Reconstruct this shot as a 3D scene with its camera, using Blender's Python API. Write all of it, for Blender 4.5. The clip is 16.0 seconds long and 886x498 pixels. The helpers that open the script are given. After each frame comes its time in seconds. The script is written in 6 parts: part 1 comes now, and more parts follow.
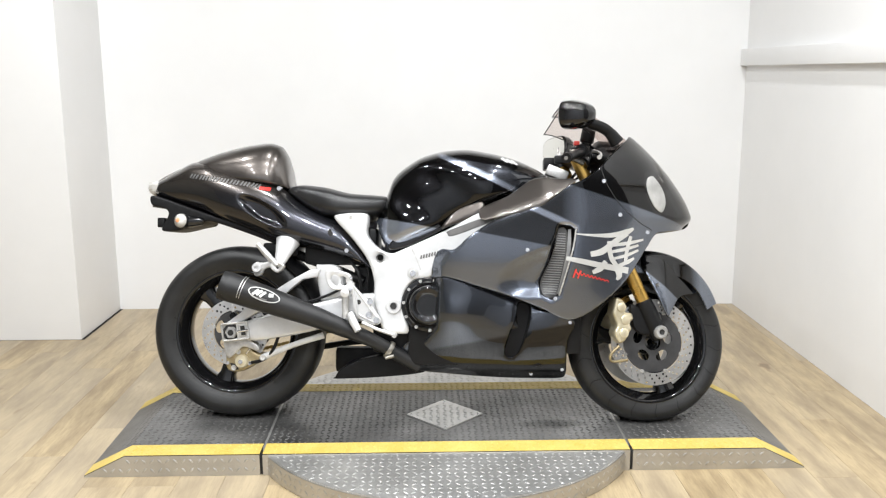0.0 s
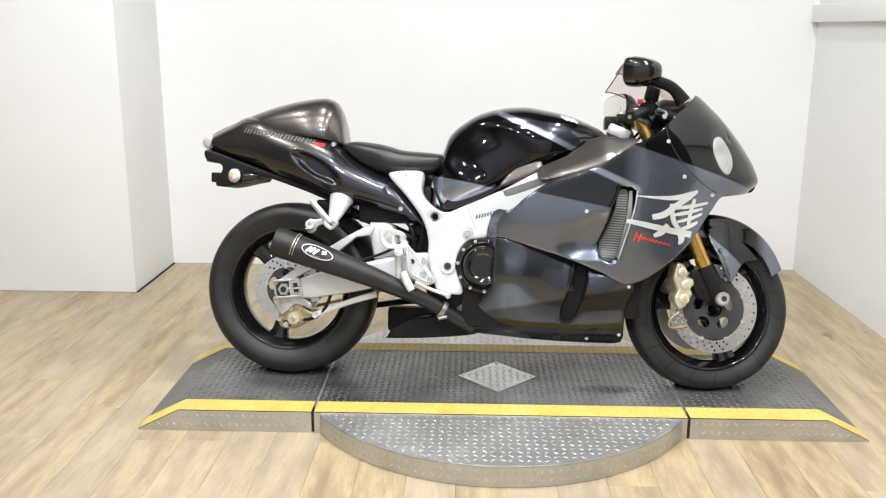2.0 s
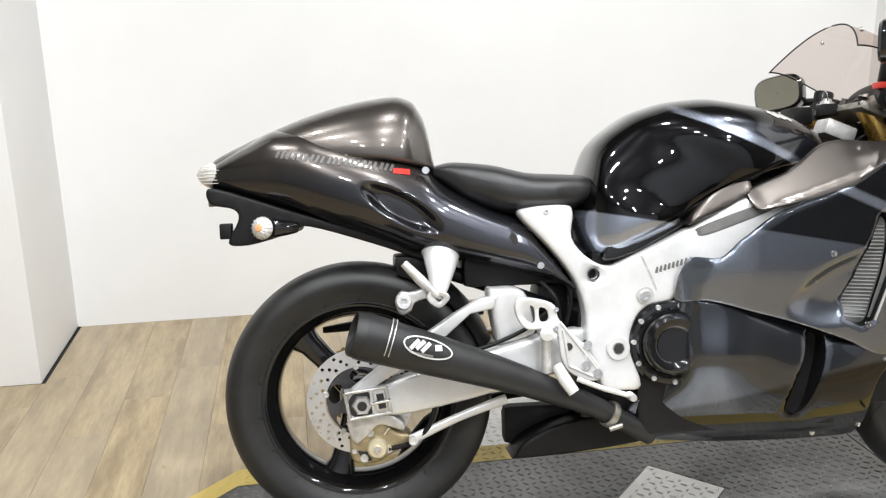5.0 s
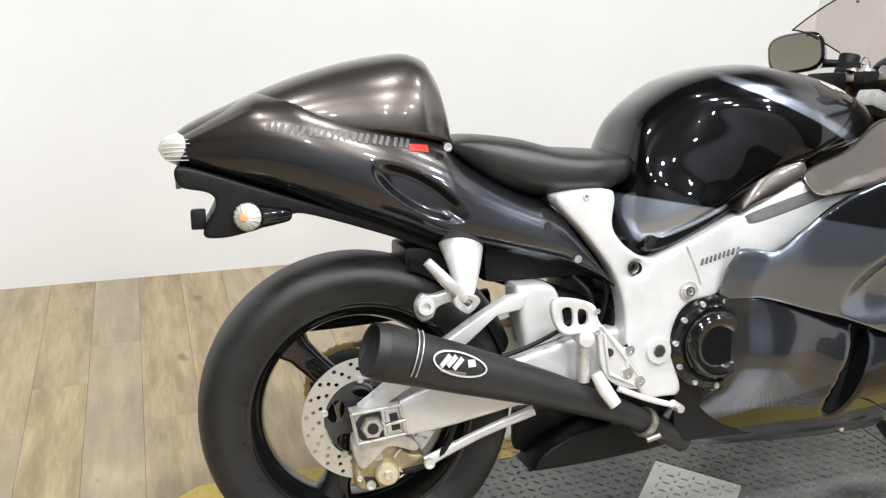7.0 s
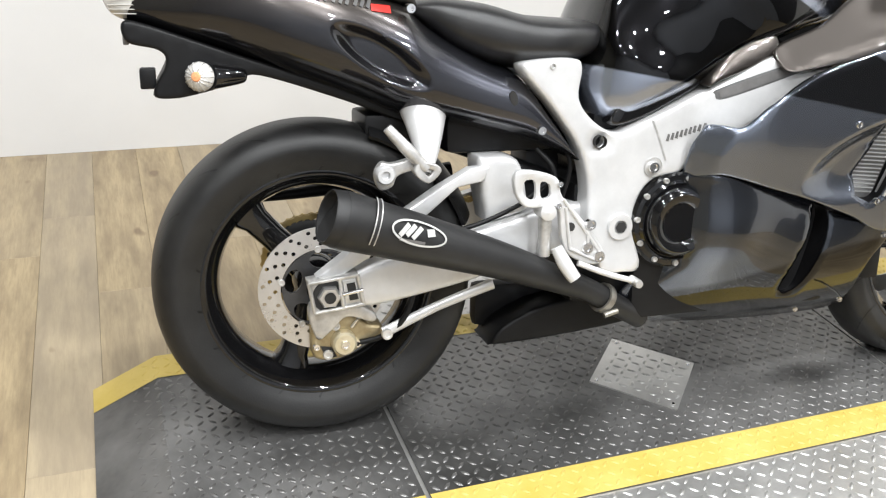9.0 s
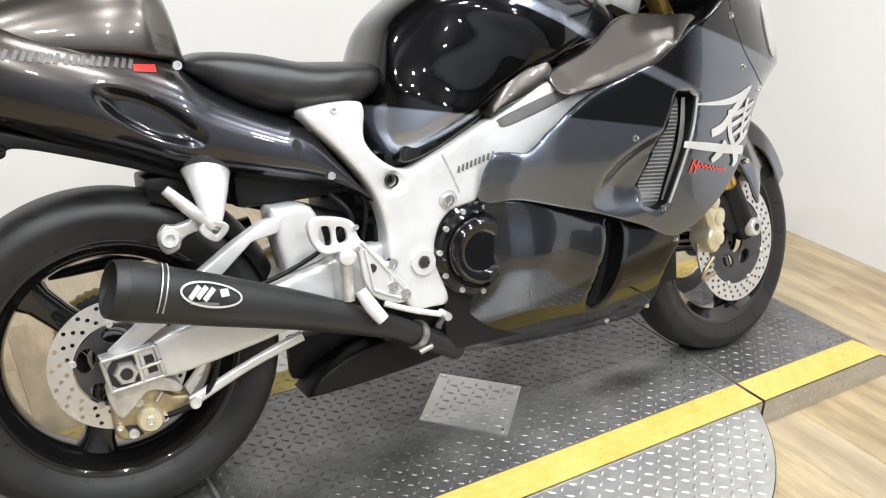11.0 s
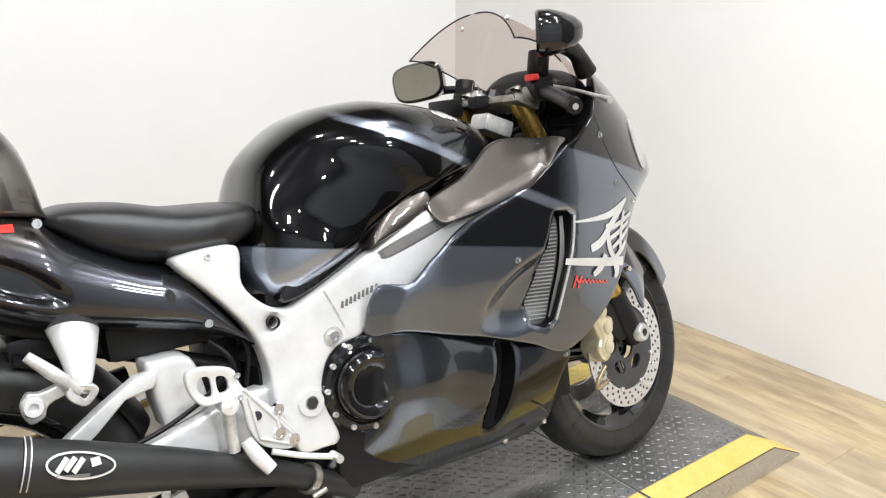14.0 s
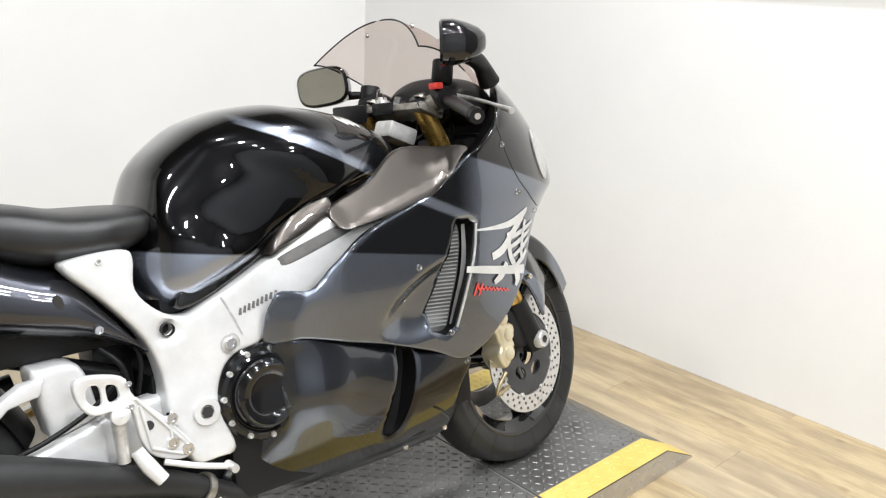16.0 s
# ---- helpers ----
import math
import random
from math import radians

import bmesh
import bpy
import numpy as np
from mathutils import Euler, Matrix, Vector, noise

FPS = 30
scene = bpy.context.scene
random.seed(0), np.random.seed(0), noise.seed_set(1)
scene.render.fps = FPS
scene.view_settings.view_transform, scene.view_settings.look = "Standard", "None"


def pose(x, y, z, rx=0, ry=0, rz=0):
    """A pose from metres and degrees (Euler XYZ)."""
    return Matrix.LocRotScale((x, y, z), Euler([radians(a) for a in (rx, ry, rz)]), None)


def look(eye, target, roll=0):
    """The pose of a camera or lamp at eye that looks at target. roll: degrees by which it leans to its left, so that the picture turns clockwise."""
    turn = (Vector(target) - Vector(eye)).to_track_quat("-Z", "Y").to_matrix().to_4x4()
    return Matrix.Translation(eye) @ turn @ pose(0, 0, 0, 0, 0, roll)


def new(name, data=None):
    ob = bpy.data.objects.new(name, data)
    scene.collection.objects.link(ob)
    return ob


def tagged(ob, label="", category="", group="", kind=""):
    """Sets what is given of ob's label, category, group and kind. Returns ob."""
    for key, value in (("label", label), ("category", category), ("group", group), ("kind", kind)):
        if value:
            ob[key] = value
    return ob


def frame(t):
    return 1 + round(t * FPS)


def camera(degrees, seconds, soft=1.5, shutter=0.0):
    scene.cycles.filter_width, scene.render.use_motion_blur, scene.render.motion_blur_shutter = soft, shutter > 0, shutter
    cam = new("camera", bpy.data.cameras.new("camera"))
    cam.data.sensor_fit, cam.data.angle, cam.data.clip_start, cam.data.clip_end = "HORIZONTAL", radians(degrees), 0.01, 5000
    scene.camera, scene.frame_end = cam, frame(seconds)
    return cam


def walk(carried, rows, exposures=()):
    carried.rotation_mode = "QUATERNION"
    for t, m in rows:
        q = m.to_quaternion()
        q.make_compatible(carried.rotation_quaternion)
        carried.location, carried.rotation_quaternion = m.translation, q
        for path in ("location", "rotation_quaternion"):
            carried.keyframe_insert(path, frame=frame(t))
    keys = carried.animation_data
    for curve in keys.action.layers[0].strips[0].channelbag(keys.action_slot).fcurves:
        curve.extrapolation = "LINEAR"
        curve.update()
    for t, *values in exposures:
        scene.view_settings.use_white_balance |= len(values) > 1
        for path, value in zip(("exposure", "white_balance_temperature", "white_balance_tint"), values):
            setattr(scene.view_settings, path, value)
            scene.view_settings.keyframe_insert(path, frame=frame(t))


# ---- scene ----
cam = camera(52.8, 16.0, soft=1.25)
PATH = [
    (0, (-0.075, -3.173, 1.336), (-0.031, -1.211, 0.947), -0.2),
    (0.5, (-0.072, -3.182, 1.335), (-0.045, -1.221, 0.941), -0.3),
    (1, (-0.075, -3.191, 1.338), (-0.078, -1.229, 0.949), -0.7),
    (1.5, (-0.067, -3.175, 1.332), (-0.101, -1.219, 0.918), -0.8),
    (2, (-0.103, -3.108, 1.327), (-0.165, -1.167, 0.847), 0.2),
    (2.5, (-0.223, -3.015, 1.317), (-0.182, -1.075, 0.832), -1.6),
    (3, (-0.296, -2.83, 1.309), (-0.23, -0.898, 0.798), -1.9),
    (3.5, (-0.404, -2.597, 1.307), (-0.46, -0.675, 0.758), -3.8),
    (4, (-0.637, -2.387, 1.3), (-0.564, -0.462, 0.766), -3.4),
    (4.5, (-0.812, -2.161, 1.324), (-0.544, -0.261, 0.76), -2.6),
    (4.7, (-0.845, -2.052, 1.276), (-0.562, -0.142, 0.754), -1.8),
    (6.8, (-1.139, -1.475, 1.35), (-0.526, 0.305, 0.675), 2.2),
    (7, (-1.137, -1.473, 1.332), (-0.524, 0.296, 0.629), 2.0),
    (7.5, (-1.133, -1.454, 1.317), (-0.515, 0.264, 0.499), 3.2),
    (8, (-1.131, -1.453, 1.304), (-0.517, 0.23, 0.415), 4.4),
    (8.2, (-1.131, -1.451, 1.3), (-0.512, 0.213, 0.379), 4.7),
    (10.3, (-1.05, -1.482, 1.25), (-0.187, 0.092, 0.368), 2.7),
    (10.5, (-1.032, -1.481, 1.26), (-0.125, 0.074, 0.391), 2.4),
    (11, (-1.012, -1.49, 1.276), (-0.05, 0.062, 0.461), 1.6),
    (11.5, (-1.004, -1.495, 1.29), (-0.005, 0.061, 0.528), 1.4),
    (12, (-0.996, -1.494, 1.309), (0.026, 0.064, 0.584), 1.2),
    (12.5, (-0.982, -1.491, 1.321), (0.077, 0.054, 0.619), 1.0),
    (13, (-0.967, -1.486, 1.331), (0.137, 0.041, 0.662), 0.6),
    (13.5, (-0.958, -1.479, 1.34), (0.179, 0.033, 0.693), 0.8),
    (14, (-0.945, -1.468, 1.354), (0.226, 0.026, 0.722), 0.1),
    (14.5, (-0.938, -1.457, 1.359), (0.279, 0.011, 0.756), -0.2),
    (15, (-0.925, -1.461, 1.366), (0.325, -0.016, 0.778), -0.2),
    (15.5, (-0.923, -1.463, 1.361), (0.343, -0.043, 0.741), 0.5),
    (16, (-0.929, -1.482, 1.363), (0.393, -0.115, 0.743), 2.6),
]
walk(cam, [(t, look(eye, target, roll)) for t, eye, target, roll in PATH])

# ---- light: a closed showroom bay with rows of small ceiling lamps ----
world = bpy.data.worlds.new("world")
scene.world = world
world.use_nodes = True
world.node_tree.nodes["Background"].inputs[0].default_value = (0.9, 0.95, 1.0, 1)
world.node_tree.nodes["Background"].inputs[1].default_value = 0.05
scene.view_settings.exposure = 0.0
CEILING = 3.3
LAMP_WATTS = 29.0
ROWS = {-3.7: 1.05, -2.5: 1.2, -1.3: 1.3, -0.1: 0.85}
lamp_spots = [(x, y) for y in ROWS for x in (-1.7, -0.35, 1.0)]
for n, (x, y) in enumerate(lamp_spots):
    data = bpy.data.lights.new("ceiling_lamp", "AREA")
    data.shape, data.size, data.energy = "DISK", 0.16, LAMP_WATTS * ROWS[y]
    data.color = (0.965, 0.985, 1.0)
    lamp = new("ceiling_lamp", data)
    lamp.matrix_world = pose(x, y, CEILING - 0.06)

# ---- materials ----
def nodes_of(name):
    m = bpy.data.materials.new(name)
    m.use_nodes = True
    nt = m.node_tree
    return m, nt, nt.nodes["Principled BSDF"]


def link(nt, a, b):
    nt.links.new(a, b)


def math_node(nt, op, a, b=None, c=None):
    n = nt.nodes.new("ShaderNodeMath")
    n.operation = op
    for i, v in enumerate((a, b, c)):
        if v is None:
            continue
        if isinstance(v, (int, float)):
            n.inputs[i].default_value = v
        else:
            link(nt, v, n.inputs[i])
    return n.outputs[0]


def mix_node(nt, fac, a, b):
    n = nt.nodes.new("ShaderNodeMix")
    n.data_type = "RGBA"
    for sock, v in ((n.inputs[0], fac), (n.inputs[6], a), (n.inputs[7], b)):
        if isinstance(v, (tuple, list)):
            sock.default_value = (*v[:3], 1)
        elif isinstance(v, (int, float)):
            sock.default_value = v
        else:
            link(nt, v, sock)
    return n.outputs[2]


def noise_node(nt, scale, detail=4, rough=0.6, stretch=(1, 1, 1), coords=None):
    tc = nt.nodes.new("ShaderNodeTexCoord")
    mp = nt.nodes.new("ShaderNodeMapping")
    mp.inputs["Scale"].default_value = stretch
    link(nt, coords or tc.outputs["Object"], mp.inputs[0])
    n = nt.nodes.new("ShaderNodeTexNoise")
    n.inputs["Scale"].default_value, n.inputs["Detail"].default_value, n.inputs["Roughness"].default_value = scale, detail, rough
    link(nt, mp.outputs[0], n.inputs["Vector"])
    return n.outputs["Fac"]


def ramp(nt, v, lo, hi):
    n = nt.nodes.new("ShaderNodeMapRange")
    n.inputs["From Min"].default_value, n.inputs["From Max"].default_value = lo, hi
    link(nt, v, n.inputs["Value"])
    return n.outputs["Result"]


def bump_to(nt, bsdf, height, strength, dist=0.001):
    b = nt.nodes.new("ShaderNodeBump")
    b.inputs["Strength"].default_value, b.inputs["Distance"].default_value = strength, dist
    link(nt, height, b.inputs["Height"])
    link(nt, b.outputs[0], bsdf.inputs["Normal"])


def surface(name, a, b, rough=0.5, metal=0.0, scale=6, fine=120, bump=0.15, coat=0.0, spread=0.12, stretch=(1, 1, 1), dist=0.001, spec=0.5):
    """Two tones by a broad noise, gloss varied by a second one, fine relief."""
    m, nt, p = nodes_of(name)
    broad = noise_node(nt, scale, 5, 0.65, stretch)
    grain = noise_node(nt, fine, 3, 0.6, stretch)
    link(nt, mix_node(nt, ramp(nt, broad, 0.3, 0.7), a, b), p.inputs["Base Color"])
    both = math_node(nt, "ADD", math_node(nt, "MULTIPLY", broad, 0.6), math_node(nt, "MULTIPLY", grain, 0.4))
    link(nt, math_node(nt, "MULTIPLY_ADD", both, spread * 2, rough - spread), p.inputs["Roughness"])
    p.inputs["Metallic"].default_value = metal
    p.inputs["Specular IOR Level"].default_value = spec
    p.inputs["Coat Weight"].default_value, p.inputs["Coat Roughness"].default_value = coat, 0.03
    if bump:
        bump_to(nt, p, grain, bump, dist)
    return m


def zoned_paint(name, base, zones, metal=0.85, rough=0.26):
    """Clear-coated body paint. zones: (colour, lines); a line (a, b, c, soft) keeps the side where a*x + b*z > c."""
    m, nt, p = nodes_of(name)
    tc = nt.nodes.new("ShaderNodeTexCoord")
    sep = nt.nodes.new("ShaderNodeSeparateXYZ")
    link(nt, tc.outputs["Object"], sep.inputs[0])
    col = None
    flake = noise_node(nt, 900, 2, 0.5)
    cloud = noise_node(nt, 5, 4, 0.6)
    tint = math_node(nt, "MULTIPLY_ADD", flake, 0.3, math_node(nt, "MULTIPLY_ADD", cloud, 0.1, 0.8))
    col = base
    for colour, lines in zones:
        keep = None
        for a, b, c, soft in lines:
            v = math_node(nt, "MULTIPLY_ADD", sep.outputs[0], a, math_node(nt, "MULTIPLY", sep.outputs[2], b))
            v = ramp(nt, v, c - soft, c + soft)
            keep = v if keep is None else math_node(nt, "MULTIPLY", keep, v)
        col = mix_node(nt, keep, col, colour)
    n = nt.nodes.new("ShaderNodeVectorMath")
    n.operation = "SCALE"
    if isinstance(col, tuple):
        n.inputs[0].default_value = col
    else:
        link(nt, col, n.inputs[0])
    link(nt, tint, n.inputs["Scale"])
    link(nt, n.outputs[0], p.inputs["Base Color"])
    p.inputs["Metallic"].default_value = metal
    link(nt, math_node(nt, "MULTIPLY_ADD", cloud, 0.06, rough - 0.03), p.inputs["Roughness"])
    p.inputs["Specular IOR Level"].default_value = 0.05
    p.inputs["Coat Weight"].default_value, p.inputs["Coat Roughness"].default_value, p.inputs["Coat IOR"].default_value = 1.0, 0.02, 1.45
    return m


BLACK = (0.0035, 0.0035, 0.004)
SLATE = (0.142, 0.158, 0.192)
GUN = (0.09, 0.08, 0.073)
ICE = (0.3, 0.33, 0.4)
paint_upper = zoned_paint("fairing_paint", SLATE, [
    ((0.018, 0.0195, 0.023), [(0.19, 1, 0.703, 0.002), (-1, 0, -0.44, 0.03)]),
    (BLACK, [(0.31, 1, 0.978, 0.003)]),
    (ICE, [(0.45, 1, 0.893, 0.004), (-0.45, -1, -0.915, 0.004), (-1, 0, -0.47, 0.004), (1, 0, 0.3, 0.004)]),
])
# the upper fairing's paint darkened for shade, with black shade along the bottom
paint_lower_shaded = zoned_paint("lower_fairing_shaded_paint", (0.05, 0.0555, 0.067), [(BLACK, [(0.2, -1, -0.27, 0.006)])], rough=0.26)
paint_tank = zoned_paint("tank_paint", BLACK, [
    ((0.035, 0.0375, 0.044), [(-0.23, -1, -0.958, 0.003), (0.48, 1, 0.942, 0.002), (1, 0, -0.02, 0.01)]),
    (ICE, [(0.48, 1, 0.942, 0.002), (-0.48, -1, -0.962, 0.006), (1, 0, -0.02, 0.01)]),
    (ICE, [(-0.18, -1, -0.69, 0.002)]),
])
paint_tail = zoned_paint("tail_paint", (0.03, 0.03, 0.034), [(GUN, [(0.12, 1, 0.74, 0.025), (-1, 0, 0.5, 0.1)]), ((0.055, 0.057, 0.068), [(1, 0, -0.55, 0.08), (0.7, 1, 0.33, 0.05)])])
paint_gun = zoned_paint("gunmetal_paint", GUN, [], rough=0.3)
paint_slate = zoned_paint("slate_paint", SLATE, [(BLACK, [(0.9, 1, 1.2, 0.004), (-1, 0, -0.93, 0.02)])])
gloss_black = surface("gloss_black_enamel", (0.004, 0.004, 0.0045), (0.007, 0.007, 0.0075), 0.2, 0.0, 9, 300, 0.02, coat=1.0, spread=0.05, spec=0.1)
satin_black = surface("satin_black_plastic", (0.006, 0.006, 0.0065), (0.011, 0.011, 0.0115), 0.4, 0.0, 12, 400, 0.12, spec=0.2)
matte_black = surface("matte_black_ceramic", (0.019, 0.019, 0.0195), (0.03, 0.03, 0.0305), 0.44, 0.2, 8, 500, 0.1, spec=0.35)
vinyl = surface("black_vinyl", (0.009, 0.009, 0.0095), (0.016, 0.016, 0.0165), 0.33, 0.0, 14, 700, 0.35, spread=0.06)
rubber = surface("tyre_rubber", (0.018, 0.018, 0.018), (0.034, 0.033, 0.032), 0.62, 0.0, 10, 260, 0.3)
silver = surface("satin_cast_aluminium", (0.6, 0.6, 0.6), (0.73, 0.73, 0.73), 0.34, 0.35, 11, 600, 0.12)
alloy = surface("worn_aluminium", (0.36, 0.35, 0.335), (0.78, 0.775, 0.76), 0.34, 0.6, 17, 350, 0.2)
alloy_grimy = surface("grimy_alloy", (0.13, 0.12, 0.1), (0.4, 0.38, 0.34), 0.36, 0.7, 26, 350, 0.25)
steel = surface("brake_steel", (0.62, 0.61, 0.6), (0.72, 0.71, 0.7), 0.3, 0.9, 14, 300, 0.1)
chrome = surface("bright_steel", (0.78, 0.78, 0.78), (0.88, 0.88, 0.88), 0.18, 1.0, 15, 300, 0.03, spread=0.06)
gold = surface("gold_anodising", (0.5, 0.3, 0.07), (0.62, 0.39, 0.11), 0.28, 0.9, 12, 300, 0.05)
brass = surface("grimy_brass", (0.32, 0.25, 0.14), (0.5, 0.42, 0.26), 0.45, 0.7, 30, 300, 0.3)
chain_gold = surface("chain_gold", (0.45, 0.33, 0.12), (0.58, 0.44, 0.2), 0.35, 0.9, 40, 300, 0.1)
caliper_gold = surface("pale_gold_caliper", (0.62, 0.55, 0.38), (0.72, 0.65, 0.48), 0.36, 0.6, 20, 300, 0.1)
red_plastic = surface("red_plastic", (0.62, 0.03, 0.02), (0.72, 0.05, 0.03), 0.35, 0, 20, 200, 0.02)
decal_white = surface("silver_decal", (0.5, 0.5, 0.485), (0.62, 0.62, 0.6), 0.35, 0.2, 20, 200, 0.0, coat=1.0)
carrier_grey = surface("dark_anodised_carrier", (0.045, 0.045, 0.047), (0.075, 0.075, 0.078), 0.42, 0.5, 20, 300, 0.1)
grille_pale = surface("pale_grille_fin", (0.3, 0.3, 0.3), (0.42, 0.42, 0.415), 0.35, 0.6, 20, 200, 0.0)
grille_grey = surface("dark_grille", (0.1, 0.1, 0.1), (0.16, 0.16, 0.158), 0.4, 0.3, 20, 200, 0.0)
decal_grey = surface("grey_decal", (0.11, 0.107, 0.105), (0.18, 0.175, 0.172), 0.5, 0.3, 20, 200, 0.0)
decal_mid = surface("mid_grey_decal", (0.08, 0.079, 0.077), (0.11, 0.108, 0.106), 0.45, 0.3, 20, 200, 0.0)
decal_red = surface("red_decal", (0.65, 0.03, 0.025), (0.7, 0.04, 0.03), 0.3, 0, 20, 200, 0.0, coat=1.0)
lens_white = surface("clear_ribbed_lens", (0.5, 0.49, 0.46), (0.62, 0.6, 0.57), 0.18, 0, 10, 90, 0.2, coat=1.0)
lamp_glass = surface("headlamp_glass", (0.3, 0.3, 0.29), (0.46, 0.455, 0.44), 0.12, 0.3, 16, 60, 0.15, coat=1.0)
lens_amber = surface("amber_bulb", (0.8, 0.3, 0.12), (0.85, 0.4, 0.2), 0.3, 0, 20, 90, 0.0)
mirror_mat = surface("mirror_glass", (0.82, 0.82, 0.79), (0.86, 0.86, 0.83), 0.02, 1.0, 3, 50, 0.0, spread=0.01)

screen_mat, nt, p = nodes_of("smoked_acrylic")
nt.nodes.remove(p)
see = nt.nodes.new("ShaderNodeBsdfTransparent")
see.inputs[0].default_value = (0.84, 0.77, 0.74, 1)
shine = nt.nodes.new("ShaderNodeBsdfGlossy")
shine.inputs["Roughness"].default_value = 0.04
mixs = nt.nodes.new("ShaderNodeMixShader")
mixs.inputs[0].default_value = 0.06
link(nt, see.outputs[0], mixs.inputs[1])
link(nt, shine.outputs[0], mixs.inputs[2])
link(nt, mixs.outputs[0], nt.nodes["Material Output"].inputs[0])

wall_paint = surface("white_wall_paint", (0.745, 0.742, 0.738), (0.79, 0.786, 0.78), 0.6, 0, 1.3, 160, 0.25, dist=0.0015)
# blue-grey stands in for daylight that the fairing reflects
far_paint = surface("unseen_wall_daylight_blue", (0.36, 0.38, 0.42), (0.42, 0.44, 0.48), 0.7, 0, 1.2, 60, 0.2)
ceiling_paint = surface("grey_ceiling", (0.09, 0.09, 0.09), (0.13, 0.13, 0.125), 0.8, 0, 1.5, 60, 0.2)
# for an unseen wall: near black in place of unlit open space
unseen_dark_paint = surface("unseen_dark_wall", (0.04, 0.04, 0.041), (0.06, 0.06, 0.061), 0.7, 0, 1.2, 60, 0.2)
side_paint = surface("beige_showroom_wall", (0.28, 0.272, 0.23), (0.36, 0.35, 0.3), 0.7, 0, 1.2, 60, 0.2)
plate_dark = surface("worn_black_plate", (0.042, 0.0415, 0.04), (0.26, 0.256, 0.25), 0.38, 0.6, 2.6, 90, 0.4, spread=0.16)
plate_worn = surface("worn_lug_tops", (0.06, 0.059, 0.057), (0.27, 0.265, 0.258), 0.33, 0.7, 3.4, 90, 0.3, spread=0.14)
plate_steel = surface("bare_tread_plate", (0.46, 0.455, 0.44), (0.66, 0.65, 0.63), 0.36, 0.8, 7, 120, 0.25)
riser_steel = surface("dull_galvanised_edge", (0.42, 0.4, 0.36), (0.56, 0.53, 0.48), 0.4, 0.6, 6, 120, 0.25)
yellow_paint = surface("worn_yellow_paint", (0.52, 0.38, 0.075), (0.62, 0.47, 0.135), 0.45, 0.0, 9, 150, 0.3)
dark_gap = surface("dark_gap", (0.012, 0.011, 0.01), (0.02, 0.02, 0.02), 0.7, 0, 8, 80, 0.1)

oak, nt, p = nodes_of("light_oak_plank")
info = nt.nodes.new("ShaderNodeObjectInfo")
tc = nt.nodes.new("ShaderNodeTexCoord")
geo = nt.nodes.new("ShaderNodeNewGeometry")
shift = nt.nodes.new("ShaderNodeVectorMath")
shift.operation = "MULTIPLY_ADD"
comb = nt.nodes.new("ShaderNodeCombineXYZ")
for i, k in enumerate((13.0, 29.0, 7.0)):
    link(nt, math_node(nt, "MULTIPLY", info.outputs["Random"], k), comb.inputs[i])
shift.inputs[1].default_value = (1, 1, 1)
link(nt, geo.outputs["Position"], shift.inputs[0])
link(nt, comb.outputs[0], shift.inputs[2])
streak = noise_node(nt, 5.0, 6, 0.62, (3.2, 0.55, 1), shift.outputs[0])
grain = noise_node(nt, 26, 5, 0.7, (6, 0.5, 1), shift.outputs[0])
knots = noise_node(nt, 5.5, 2, 0.5, (1.6, 0.9, 1), shift.outputs[0])
col = mix_node(nt, ramp(nt, streak, 0.36, 0.62), (0.25, 0.185, 0.105), (0.46, 0.355, 0.205))
col = mix_node(nt, math_node(nt, "MULTIPLY", ramp(nt, grain, 0.45, 0.75), 0.5), col, (0.2, 0.145, 0.085))
col = mix_node(nt, math_node(nt, "MULTIPLY", ramp(nt, info.outputs["Random"], 0, 1), 0.5), col, (0.4, 0.345, 0.265))
col = mix_node(nt, math_node(nt, "MULTIPLY", ramp(nt, knots, 0.7, 0.76), 0.75), col, (0.16, 0.105, 0.06))
link(nt, col, p.inputs["Base Color"])
link(nt, math_node(nt, "MULTIPLY_ADD", grain, 0.2, 0.3), p.inputs["Roughness"])
bump_to(nt, p, grain, 0.12)

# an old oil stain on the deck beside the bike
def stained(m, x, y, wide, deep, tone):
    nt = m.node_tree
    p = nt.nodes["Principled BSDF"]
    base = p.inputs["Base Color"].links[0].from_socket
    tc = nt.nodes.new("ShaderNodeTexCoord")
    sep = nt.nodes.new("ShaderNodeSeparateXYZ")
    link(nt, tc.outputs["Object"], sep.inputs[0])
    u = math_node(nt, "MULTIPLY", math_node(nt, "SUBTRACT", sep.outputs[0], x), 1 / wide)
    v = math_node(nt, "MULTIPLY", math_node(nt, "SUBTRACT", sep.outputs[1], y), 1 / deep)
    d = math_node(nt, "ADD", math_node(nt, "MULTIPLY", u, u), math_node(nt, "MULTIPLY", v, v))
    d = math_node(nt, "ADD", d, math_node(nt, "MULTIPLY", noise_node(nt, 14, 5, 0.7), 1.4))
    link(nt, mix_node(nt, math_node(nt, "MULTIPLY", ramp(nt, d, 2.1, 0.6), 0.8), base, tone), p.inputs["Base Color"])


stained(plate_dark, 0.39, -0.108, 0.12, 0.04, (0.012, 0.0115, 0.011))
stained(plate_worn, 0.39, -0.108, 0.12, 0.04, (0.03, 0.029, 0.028))

